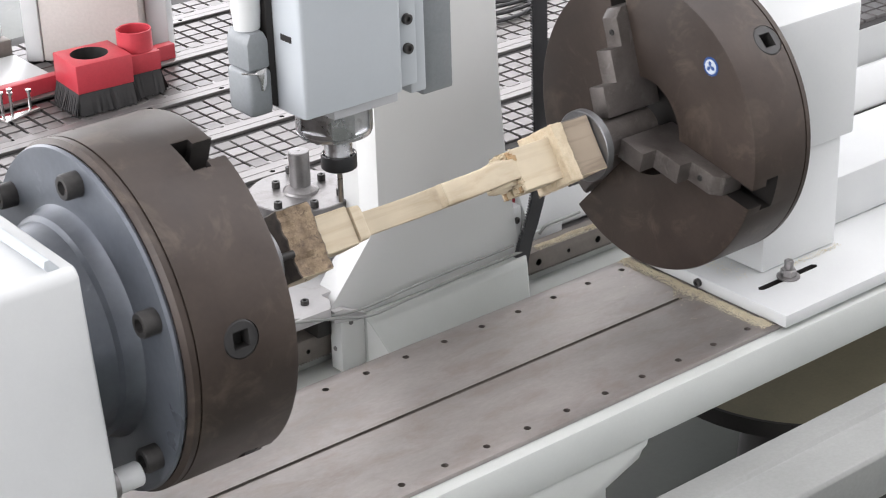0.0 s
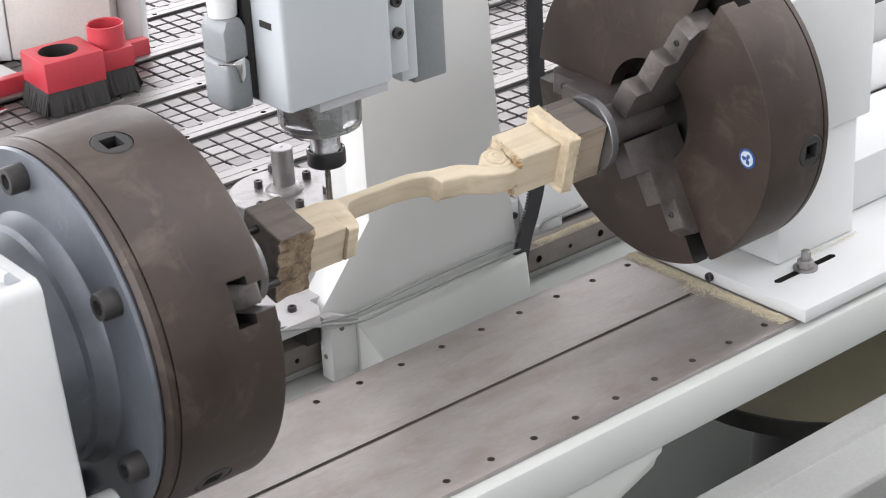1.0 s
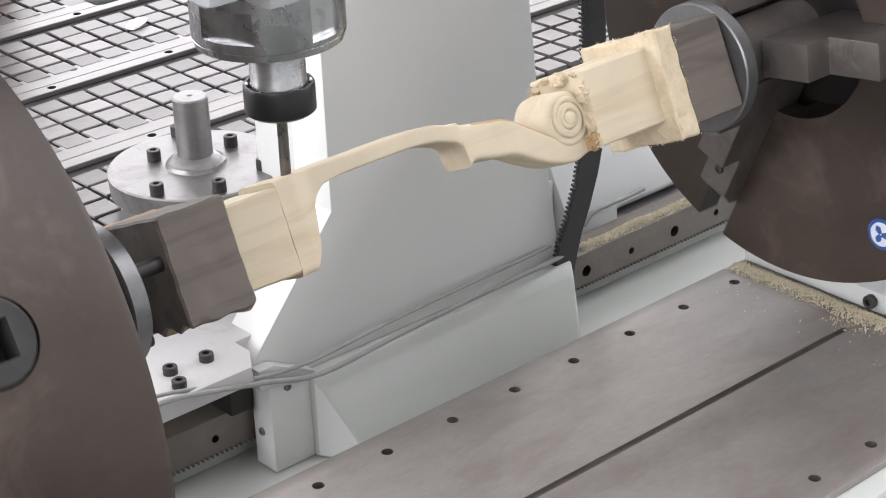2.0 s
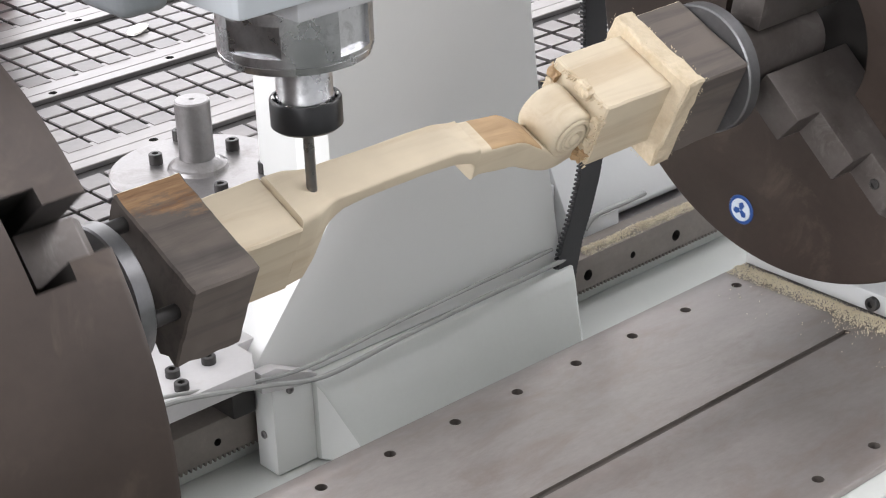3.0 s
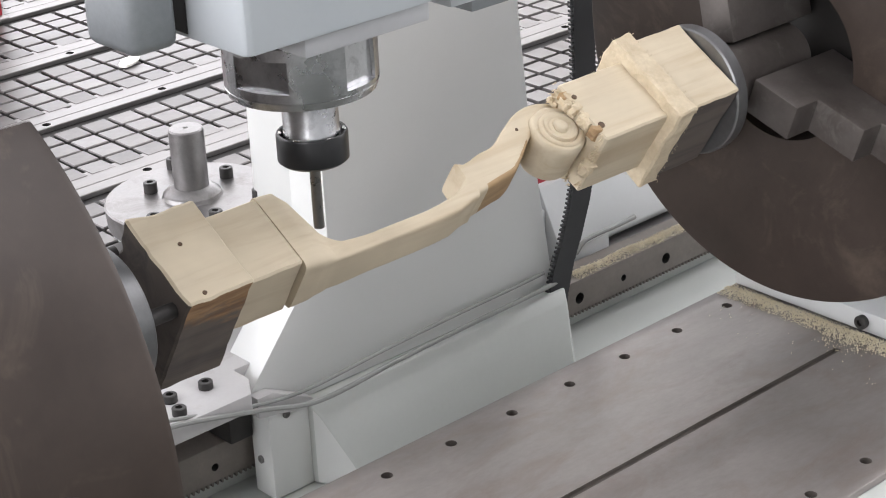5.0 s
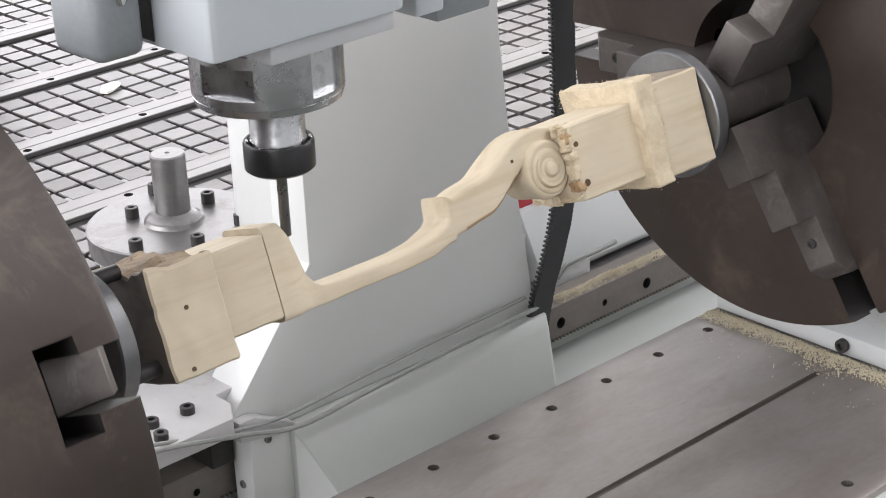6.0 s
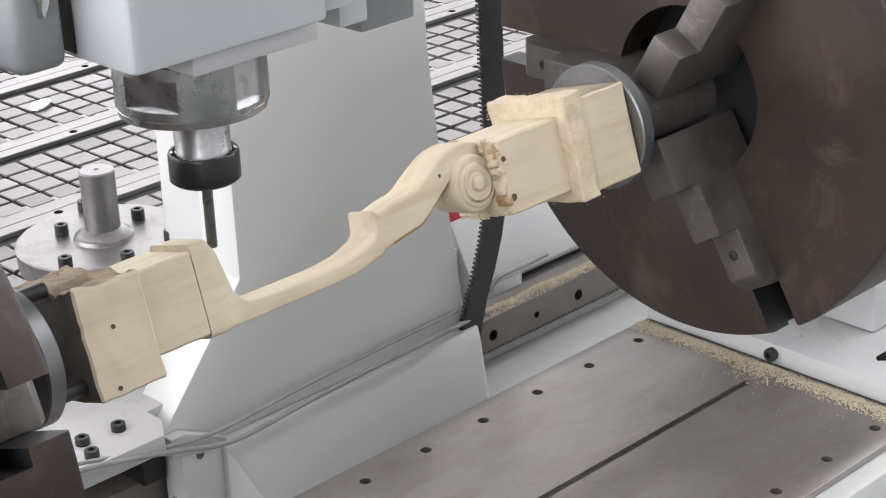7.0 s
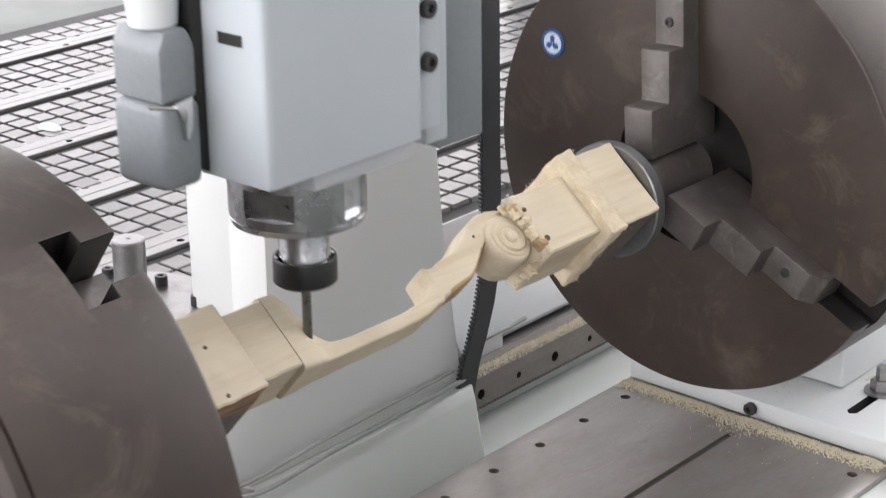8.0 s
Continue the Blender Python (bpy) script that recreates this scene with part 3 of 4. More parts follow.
def drag_belt():
    t = thing("toothed_belt", "black toothed belt hanging beside the column", "belt")
    way = [(-0.028, 0.172, 1.8), (-0.024, 0.172, 1.0), (-0.022, 0.172, 0.90), (-0.026, 0.172, 0.86), (-0.035, 0.172, 0.823), (-0.048, 0.172, 0.787), (-0.060, 0.172, 0.761), (-0.069, 0.172, 0.730), (-0.074, 0.172, 0.705)]
    pts = []
    for i in range(len(way) - 1):
        a, b = Vector(way[i]), Vector(way[i + 1])
        n = max(2, int((b - a).length / 0.0046))
        pts += [a.lerp(b, k / n) for k in range(n)]
    band, teeth = bmesh.new(), bmesh.new()
    last = None
    for i, p in enumerate(pts):
        w, d = Vector((0.0145, 0, 0.0)), Vector((0, 0.0025, 0))
        ring = [band.verts.new(p + u) for u in (-w - d, w - d, w + d, -w + d)]
        if last:
            for k in range(4):
                band.faces.new((last[k], last[(k + 1) % 4], ring[(k + 1) % 4], ring[k]))
        last = ring
        join(teeth, box(p.x - 0.0166, p.x + 0.0166, p.y - 0.0012, p.y + 0.004, p.z - 0.0011, p.z + 0.0011))
    part("band", band, M_BELT, t)
    part("teeth", teeth, M_BELT, t, "", 0)["kind"] = "stuff"


drag_belt()

# ---- spindle unit ----


def spindle_unit():
    """Stands at the cutter's tip."""
    t = thing("spindle_unit", "milling spindle in a bluish white housing with a thin cutter", "milling spindle")
    part("cutter", lathe([(0, 0), (0, 0.0038), (0.05, 0.0038), (0.05, 0)], "z", 20), M_CUTTER, t, "thin grey carbide cutter")
    part("collet_nut", lathe([(0.054, 0.005), (0.0505, 0.0185), (0.0505, 0.0225), (0.0525, 0.0248), (0.0705, 0.0248), (0.0722, 0.0240), (0.0722, 0.0225), (0.068, 0.0205), (0.068, 0.010)], "z", 48), M_NUT, t, "black collet nut")
    for k in range(6):
        o = part("nut_notch", box(0.0208, 0.0230, -0.0028, 0.0028, 0.0690, 0.0727, 0.0005, 1), M_CHROME, t, "bright worn wrench notch")
        o.matrix_basis = pose(0, 0, 0, 0, 0, 60 * k + 25)
    part("nose", lathe([(0.066, 0.0), (0.066, 0.0195), (0.0735, 0.0198), (0.0745, 0.0193), (0.107, 0.0193), (0.107, 0.0)], "z", 48), M_FLANGE, t, "turned spindle nose")
    blank = lathe([(0.1035, 0.0), (0.1035, 0.048), (0.1045, 0.0508), (0.1095, 0.0522), (0.1099, 0.0517), (0.1107, 0.0517), (0.1111, 0.0524), (0.147, 0.0524), (0.147, 0.0)], "z", 96)
    flats = [moved(box(d, 0.07, -w, w, z0, z1), pose(0, 0, 0, 0, 0, a)) for a, d, w, z0, z1 in ((-160, 0.0478, 0.0205, 0.1165, 0.1385), (-76, 0.0470, 0.0155, 0.1135, 0.15), (20, 0.0478, 0.0205, 0.1165, 0.1385), (104, 0.0470, 0.0155, 0.1135, 0.15))]
    fl = part("nose_flange", cut(blank, flats, [M_FLANGE, M_FLANGE], "nose_flange"), None, t, "satin steel flange with milled flats")
    fl.location = (-0.003, 0.002, 0)
    part("mount_plate", box(-0.045, 0.060, -0.060, 0.06, 0.1475, 0.1610, 0.002), M_MOUNT, t, "grey mounting plate")
    part("housing", prism([(-0.094, 0.075), (-0.094, -0.062), (-0.090, -0.066), (0.062, -0.066), (0.066, -0.062), (0.066, 0.075)], 0.1615, 0.62, "z", 0.003), M_HOUSING, t, "bluish white sheet housing")
    part("slide_cover", box(0.067, 0.100, -0.052, 0.075, 0.1615, 0.62, 0.002), M_HOUSING, t)
    part("slide_rail", box(0.101, 0.128, -0.035, 0.08, 0.140, 0.62, 0.003), M_HOUSING, t, "pale slide rail")
    part("slide_rail", box(0.129, 0.182, -0.025, 0.08, 0.128, 0.62, 0.003), M_PLASTIC, t, "grey slide rail")
    me = mesh_of(moved(cap_screw(0.0075, 0.006), pose(0, 0, 0, 90, 0, 0)), "housing_screw", M_SCREW)
    for z in (0.215, 0.256, 0.38):
        part("housing_screw", me, None, t, "black socket head screw").location = (0.0835, -0.0525, z)
    part("slot_plate", box(-0.0955, -0.0942, -0.045, -0.022, 0.262, 0.27), M_DARK, t, "small dark slot")
    c = part("connector", box(-0.142, -0.106, -0.014, 0.040, 0.162, 0.224, 0.007, 3), M_PLASTIC, t, "grey plastic plug connector")
    part("connector_hood", prism([(-0.140, 0.2245), (-0.107, 0.2245), (-0.107, 0.262), (-0.113, 0.275), (-0.134, 0.275), (-0.140, 0.262)], -0.012, 0.038, "y", 0.004), M_PLASTIC, c, "grey plug hood")
    part("latch", prism([(-0.133, 0.226), (-0.117, 0.229), (-0.118, 0.206), (-0.122, 0.198), (-0.126, 0.198), (-0.127, 0.210)], -0.0185, -0.0148, "y", 0.001), M_CHROME, c, "bright latch lever")
    part("latch_wire", tube([(-0.150, -0.010, 0.226), (-0.138, -0.0165, 0.224), (-0.126, -0.0175, 0.222), (-0.119, -0.0175, 0.226)], 0.0014), M_CHROME, c, "bright latch wire")
    part("gasket", prism([(-0.1055, 0.172), (-0.0945, 0.165), (-0.0945, 0.5), (-0.1055, 0.5)], -0.006, 0.036, "y", 0.001), M_DARK, c, "black gasket")
    part("gland", lathe([(0.2755, 0), (0.2755, 0.017), (0.30, 0.019), (0.40, 0.019), (0.40, 0)], "z", 20), M_WHITE, c, "pale cable gland").location = (-0.123, 0.012, 0)
    return t


spindle = spindle_unit()

# ---- workpiece ----


def workpiece():
    """Built round its turning axis, with x as in the hall."""
    t = thing("workpiece", "pine blank being carved into a scrolled furniture leg", "workpiece", pose(0, AX_Y, AX_Z))
    rnd = random.Random(4)

    def block(x0, x1, y0, y1, z0, z1, amt, n=7, sides=None, bark=0.0, tan=False):
        """A sawn block; sides: material index by the side's direction."""
        bm = box(x0, x1, y0, y1, z0, z1, 0.0016, 1)
        bm.normal_update()
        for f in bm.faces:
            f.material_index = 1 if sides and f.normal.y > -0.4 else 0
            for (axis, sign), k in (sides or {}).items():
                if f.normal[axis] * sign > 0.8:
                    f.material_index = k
        bmesh.ops.subdivide_edges(bm, edges=[e for e in bm.edges if e.calc_length() > 0.01], cuts=n, use_grid_fill=True)
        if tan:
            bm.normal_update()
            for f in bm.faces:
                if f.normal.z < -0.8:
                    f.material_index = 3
        for v in bm.verts:
            c = v.co.copy()
            v.co += amt * Vector((noise.noise(c * 90), noise.noise(c * 70 + Vector((5, 0, 0))), noise.noise(c * 70 + Vector((0, 9, 0)))))
            if bark and c.z > z1 - 0.003:
                v.co.z += bark * (noise.noise(Vector((c.x * 22, c.y * 60, 1))) + 0.6 * noise.noise(Vector((c.x * 60, c.y * 130, 4)))) - bark * 0.4
        return bm

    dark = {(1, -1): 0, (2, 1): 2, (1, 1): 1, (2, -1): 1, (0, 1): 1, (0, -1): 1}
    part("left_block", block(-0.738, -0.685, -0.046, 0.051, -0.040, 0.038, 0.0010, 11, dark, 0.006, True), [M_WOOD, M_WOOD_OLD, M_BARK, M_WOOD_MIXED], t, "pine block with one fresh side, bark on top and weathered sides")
    part("left_step", block(-0.6845, -0.630, -0.027, 0.028, -0.030, 0.031, 0.0005, 6), M_WOOD, t)
    part("right_step", block(-0.337, -0.262, -0.036, 0.028, -0.034, 0.028, 0.0006, 6), M_WOOD, t)
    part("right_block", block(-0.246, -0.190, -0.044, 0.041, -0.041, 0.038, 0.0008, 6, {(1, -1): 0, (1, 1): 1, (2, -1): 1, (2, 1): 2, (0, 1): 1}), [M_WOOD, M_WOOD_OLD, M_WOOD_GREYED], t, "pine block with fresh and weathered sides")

    # the leg: stations of x, centre z, half height, half width
    st = [(-0.637, -0.0045, 0.022, 0.014), (-0.6293, -0.0045, 0.022, 0.014), (-0.6289, 0.0005, 0.0345, 0.0255), (-0.613, 0.0000, 0.0345, 0.024), (-0.606, -0.0045, 0.0295, 0.0215), (-0.598, -0.0205, 0.0135, 0.018), (-0.586, -0.0270, 0.0072, 0.0175), (-0.55, -0.028, 0.0062, 0.017), (-0.505, -0.028, 0.0062, 0.017), (-0.48, -0.026, 0.0068, 0.017), (-0.462, -0.021, 0.0075, 0.017), (-0.4575, -0.0185, 0.0098, 0.017), (-0.4555, -0.0095, 0.0165, 0.017), (-0.450, -0.0105, 0.0143, 0.017), (-0.43, -0.007, 0.0148, 0.017), (-0.412, -0.004, 0.0145, 0.017), (-0.393, 0.007, 0.0138, 0.017), (-0.374, 0.018, 0.0115, 0.017), (-0.356, 0.0235, 0.009, 0.016), (-0.340, 0.022, 0.0075, 0.015), (-0.325, 0.017, 0.0075, 0.015)]
    leg = bmesh.new()
    rings, fine = [], 4
    for i in range((len(st) - 1) * fine + 1):
        a, k = divmod(i, fine)
        p0, p, q, q1 = (st[min(max(u, 0), len(st) - 1)] for u in (a - 1, a, a + 1, a + 2))
        f = k / fine
        x, cz, hh, hw = ((1 - f) * u + f * v if n == 0 else (1 - f) * u + f * v if a in (0, 1, 2, 3, 4, 10, 11, 12) else 0.5 * (2 * u + (v - o) * f + (2 * o - 5 * u + 4 * v - w) * f * f + (3 * u - o - 3 * v + w) * f ** 3) for n, (o, u, v, w) in enumerate(zip(p0, p, q, q1)))
        power = 0.16 if x < -0.57 else 0.24
        ring = []
        for m in range(28):
            w = 2 * math.pi * (m + 0.5) / 28
            v = Vector((x, hw * math.copysign(abs(math.cos(w)) ** power, math.cos(w)), cz + hh * math.copysign(abs(math.sin(w)) ** power, math.sin(w))))
            v += 0.0004 * Vector((0, noise.noise(v * 120), noise.noise(v * 120 + Vector((7, 3, 1)))))
            ring.append(leg.verts.new(v))
        rings.append(ring)
    for a, b in zip(rings, rings[1:]):
        for k in range(28):
            face = leg.faces.new((a[k], a[(k + 1) % 28], b[(k + 1) % 28], b[k]))
            if -0.447 < a[k].co.x < -0.386 and 15 <= k <= 24:
                face.material_index = 1
    leg.faces.new(rings[0]), leg.faces.new(rings[-1][::-1])
    part("leg", leg, [M_WOOD, M_WOOD_TAN], t, "smooth S-curved carved leg with an uncut brown patch", 55)
    scroll = lathe([(s_ * d, r) for s_, row in ((-1, 1), (1, -1)) for d, r in ((0.0275, 0), (0.0275, 0.0045), (0.0265, 0.0058), (0.0235, 0.0066), (0.0235, 0.0105), (0.0248, 0.0118), (0.0248, 0.0138), (0.0215, 0.0150), (0.0215, 0.0190), (0.0222, 0.0205), (0.0210, 0.0225), (0.0165, 0.0235))[::row]], "y", 36)
    for v in scroll.verts:
        if v.co.y > 0.004:
            f = (v.co.y - 0.004) / 0.0235
            v.co = Vector((v.co.x * (1 - 0.2 * f * f), 0.004 + (v.co.y - 0.004) * 0.78, v.co.z * (1 - 0.2 * f * f)))
        v.co += 0.0012 * Vector((noise.noise(v.co * 60), 0, noise.noise(v.co * 60 + Vector((3, 3, 3)))))
    part("scroll", moved(scroll, pose(-0.354, 0, -0.001)), M_WOOD, t, "rounded carved scroll", 60)

    for y, k in ((-0.0228, 1.0), (0.0192, 0.86)):
        coil = [(k * (0.0052 + 0.0152 * i / 30) * math.cos(0.42 * i + 0.6), y - math.copysign(0.0022, y) * i / 30, k * (0.0052 + 0.0152 * i / 30) * math.sin(0.42 * i + 0.6)) for i in range(31)]
        part("scroll_coil", moved(tube(coil, 0.0026, 8), pose(-0.354, 0, -0.001)), M_WOOD, t, "raised spiral bead", 60)

    # torn fibres where the cutter broke out
    torn, brown = bmesh.new(), bmesh.new()
    for k in range(150):
        a = rnd.random()
        side = rnd.randrange(4)
        y, z = {0: (-0.036, -0.03 + 0.06 * a), 1: (-0.036 + 0.063 * a, 0.028), 2: (0.028, -0.03 + 0.06 * a), 3: (-0.036 + 0.063 * a, -0.033)}[side]
        y, z = y * rnd.uniform(0.85, 1.02), z * rnd.uniform(0.85, 1.02)
        L, w = rnd.uniform(0.002, 0.006), rnd.uniform(0.0003, 0.0009)
        join(torn, prism([(0, -w), (L, -w * 0.3), (L * 0.8, w * 0.4), (0, w)], -w * 0.4, w * 0.4, "z"), Matrix.Translation((-0.337, y, z)) @ pose(0, 0, 0, rnd.uniform(0, 360), rnd.uniform(-20, 20), 180 + rnd.uniform(-25, 25)))
    for k in range(20):
        side = rnd.randrange(4)
        a = rnd.uniform(-0.9, 0.9)
        y, z = ((-0.031, 0.030 * a), (-0.004 + 0.03 * a, 0.024), (0.023, 0.03 * a), (-0.004 + 0.03 * a, -0.030))[side]
        lx, ly, lz = rnd.uniform(0.002, 0.006), rnd.uniform(0.002, 0.006), rnd.uniform(0.002, 0.006)
        lump = box(-lx, 0.004, -ly, ly, -lz, lz, 0.001, 1)
        bmesh.ops.subdivide_edges(lump, edges=lump.edges[:], cuts=2, use_grid_fill=True)
        for v in lump.verts:
            v.co += 0.0022 * Vector((noise.noise(v.co * 220 + Vector((k, 0, 0))), noise.noise(v.co * 220 + Vector((0, k, 0))), noise.noise(v.co * 220 + Vector((0, 0, k)))))
        join(brown if k % 4 == 0 else torn, lump, Matrix.Translation((-0.337, y, z)))
    part("splinters", brown, M_WOOD_TAN, t, "brown broken splinters", 0)["kind"] = "stuff"
    part("torn_edge", torn, M_FUZZ, t, "torn pale wood fibres", 0)["kind"] = "stuff"
    ridge = block(-0.266, -0.2455, -0.047, 0.042, -0.044, 0.045, 0.0022, 10)
    for k in range(230):
        side = rnd.randrange(4)
        a = rnd.uniform(-0.046, 0.046)
        y, z = ((-0.047, a), (min(a, 0.041), 0.045), (0.042, a), (min(a, 0.041), -0.044))[side]
        L, w = rnd.uniform(0.0008, 0.0024), rnd.uniform(0.0003, 0.0007)
        out = Vector((rnd.uniform(-0.7, 0.4), y * 20 if side % 2 == 0 else rnd.uniform(-0.4, 0.4), z * 20 if side % 2 else rnd.uniform(-0.4, 0.4))).normalized()
        base = Vector((rnd.choice((-0.2655, -0.2460)) + rnd.uniform(-0.002, 0.002), y, z))
        sidev = out.orthogonal().normalized() * w
        vs = [ridge.verts.new(base + sidev), ridge.verts.new(base - sidev), ridge.verts.new(base + out.cross(sidev)), ridge.verts.new(base + out * L)]
        for f in ((0, 1, 3), (1, 2, 3), (2, 0, 3)):
            ridge.faces.new([vs[i] for i in f])
    part("fuzzy_ridge", ridge, M_FUZZ, t, "ragged ridge of pale wood fibres", 0)
    for x, y, z, r in ((-0.715, -0.0466, 0.006, 0.0022), (-0.722, -0.0464, -0.0345, 0.0022), (-0.333, -0.0365, 0.012, 0.003), (-0.331, -0.0365, -0.020, 0.004), (-0.385, -0.0172, 0.014, 0.002)):
        part("knot", moved(lathe([(-0.0003, 0), (-0.0003, r * 0.7), (0.001, r * 0.8)], "y", 14), pose(x, y, z)), M_KNOT, t, "dark brown knot")
    for x0, x1, r in ((-0.189, -0.1755, 0.055), (-0.7715, -0.758, 0.049)):
        part("clamp_disc", lathe([(x0, 0), (x0, r - 0.0015), (x0 + 0.0012, r), (x1 - 0.0012, r), (x1, r - 0.0015), (x1, 0)], "x", 64), M_DISC, t, "grey turned steel clamping disc")
    part("stub", lathe([(-0.175, 0.029), (-0.06, 0.029), (-0.06, 0)], "x", 32), M_JAW, t, "dark clamping stub")
    part("stub", lathe([(-0.772, 0.029), (-0.872, 0.029), (-0.872, 0)], "x", 32), M_JAW, t, "dark clamping stub")
    for a in (225, 345, 105):
        part("disc_screw", moved(cap_screw(0.0055, 0.021), pose(-0.7575, 0, 0, a, 0, 0) @ pose(0, 0.040, 0, 0, 90, 0)), M_SCREW, t, "black screw in the end of the block")
    return t


M_WOOD_GREYED = wood("greyed_pine", (0.36, 0.295, 0.225), (0.235, 0.185, 0.14))
M_WOOD_TAN = wood("tan_pine", (0.44, 0.30, 0.165), (0.27, 0.17, 0.09))


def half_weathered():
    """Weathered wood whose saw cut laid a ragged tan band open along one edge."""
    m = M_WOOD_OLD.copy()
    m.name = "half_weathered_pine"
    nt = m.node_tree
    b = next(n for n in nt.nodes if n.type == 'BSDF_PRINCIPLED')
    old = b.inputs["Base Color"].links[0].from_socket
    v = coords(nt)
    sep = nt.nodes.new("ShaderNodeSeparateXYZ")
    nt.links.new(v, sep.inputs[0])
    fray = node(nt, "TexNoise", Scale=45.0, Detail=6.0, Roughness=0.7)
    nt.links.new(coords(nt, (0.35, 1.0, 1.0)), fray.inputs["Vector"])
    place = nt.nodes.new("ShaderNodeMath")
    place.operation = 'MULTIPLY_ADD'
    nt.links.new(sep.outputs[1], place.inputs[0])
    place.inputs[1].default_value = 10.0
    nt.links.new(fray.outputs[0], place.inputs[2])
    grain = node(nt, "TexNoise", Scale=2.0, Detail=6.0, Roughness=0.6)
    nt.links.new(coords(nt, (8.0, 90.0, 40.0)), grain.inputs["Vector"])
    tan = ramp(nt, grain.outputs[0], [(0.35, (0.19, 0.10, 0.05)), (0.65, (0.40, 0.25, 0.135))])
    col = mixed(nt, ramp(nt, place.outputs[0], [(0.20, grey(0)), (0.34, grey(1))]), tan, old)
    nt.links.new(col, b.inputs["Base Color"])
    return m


M_WOOD_MIXED = half_weathered()
M_DISC = surface("grey_turned_disc", (0.17, 0.17, 0.174), (0.25, 0.25, 0.254), (0.32, 0.44), metal=0.8, scale=14, fine=200)
work = workpiece()

# ---- grid table behind ----
T_Z, T_PITCH, CELL = 0.85, 0.2055, 0.0355
STRIPS = [0.530 + T_PITCH * k for k in range(5)]          # y of each aluminium strip's near edge


def grid_table():
    t = thing("grid_table", "wide aluminium worktable of grooved grid panels and flat strips", "machine table")
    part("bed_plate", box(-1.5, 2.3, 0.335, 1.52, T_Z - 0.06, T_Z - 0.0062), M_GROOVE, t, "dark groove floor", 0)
    for y in STRIPS:
        for lo, hi, top, dy, dx in ((0.0, 0.0185, 0.0, 0.010, 0.0), (0.0215, 0.056, 0.0008, 0.046, 0.05)):
            holes = [moved(lathe([(-0.01, 0), (-0.01, 0.0052), (0.01, 0.0052), (0.01, 0)], "z", 12), pose(x * 0.16 + dx, y + dy, T_Z)) for x in range(-8, 13)]
            bar = box(-1.5, 2.3, y + lo, y + hi, T_Z - 0.006, T_Z - top, 0.0008, 1)
            part("strip", cut(bar, holes, [M_ALU, M_HOLE], "strip"), None, t, "flat aluminium strip with screw holes")
    for f in (-1.4, 2.2):
        part("leg", box(f - 0.08, f + 0.08, 0.4, 1.2, 0, T_Z - 0.06), M_WHITE, t)
    part("apron", box(-1.5, 2.3, 0.333, 0.3345, 0.70, T_Z), M_WHITE, t)
    rnd = random.Random(9)
    cells = []
    for row, y0 in enumerate([STRIPS[0] - T_PITCH + 0.060] + [y + 0.060 for y in STRIPS]):
        for j in range(4):
            y = y0 + j * CELL
            if y < 0.34 or y > 1.48:
                continue
            for i in range(-24, 44):
                x = i * 0.0362 + 0.01
                cells.append((x, y))
    near = sorted(cells, key=lambda c: (c[0] + 0.30) ** 2 + (c[1] - 0.62) ** 2)
    a, h = 0.0156, 0.0058
    one = mesh_of(box(-a - 0.0005, a + 0.0005, -a, a, -h, 0, 0.0012, 1), "grid_cell", M_CELL, 0)
    verts, faces = [], []
    for n, (x, y) in enumerate(near):
        if n < 300:
            o = part("grid_cell", one, None, t)
            o.location = (x, y, T_Z + rnd.uniform(-0.0006, 0.0002))
            o.rotation_euler = (rnd.gauss(0, 0.012), rnd.gauss(0, 0.012), 0)
        else:
            k = len(verts)
            z = T_Z + rnd.uniform(-0.0006, 0.0002)
            for dx, dy, dz in ((-1, -1, -h), (1, -1, -h), (1, 1, -h), (-1, 1, -h), (-0.93, -0.93, 0), (0.93, -0.93, 0), (0.93, 0.93, 0), (-0.93, 0.93, 0)):
                verts.append((x + dx * a, y + dy * a, z + dz + (rnd.gauss(0, 0.00018) if dz == 0 else 0)))
            faces += [(k + 4, k + 5, k + 6, k + 7)] + [(k + i, k + (i + 1) % 4, k + 4 + (i + 1) % 4, k + 4 + i) for i in range(4)]
    me = bpy.data.meshes.new("grid_cells")
    me.from_pydata(verts, [], faces)
    me.materials.append(M_CELL)
    part("cell_field", me, None, t, "further aluminium grid cells")["kind"] = "stuff"
    return t


grid_table()


def table_fence():
    t = thing("table_fence", "long red painted steel fence along the table edge", "fence")
    part("bar", box(-0.75, -0.14, 1.15, 1.172, T_Z + 0.0005, T_Z + 0.036, 0.002), M_RED, t)
    part("foot_strip", box(-0.75, -0.14, 1.132, 1.1495, T_Z + 0.0005, T_Z + 0.006, 0.001), M_ALU, t, "aluminium foot strip")


table_fence()


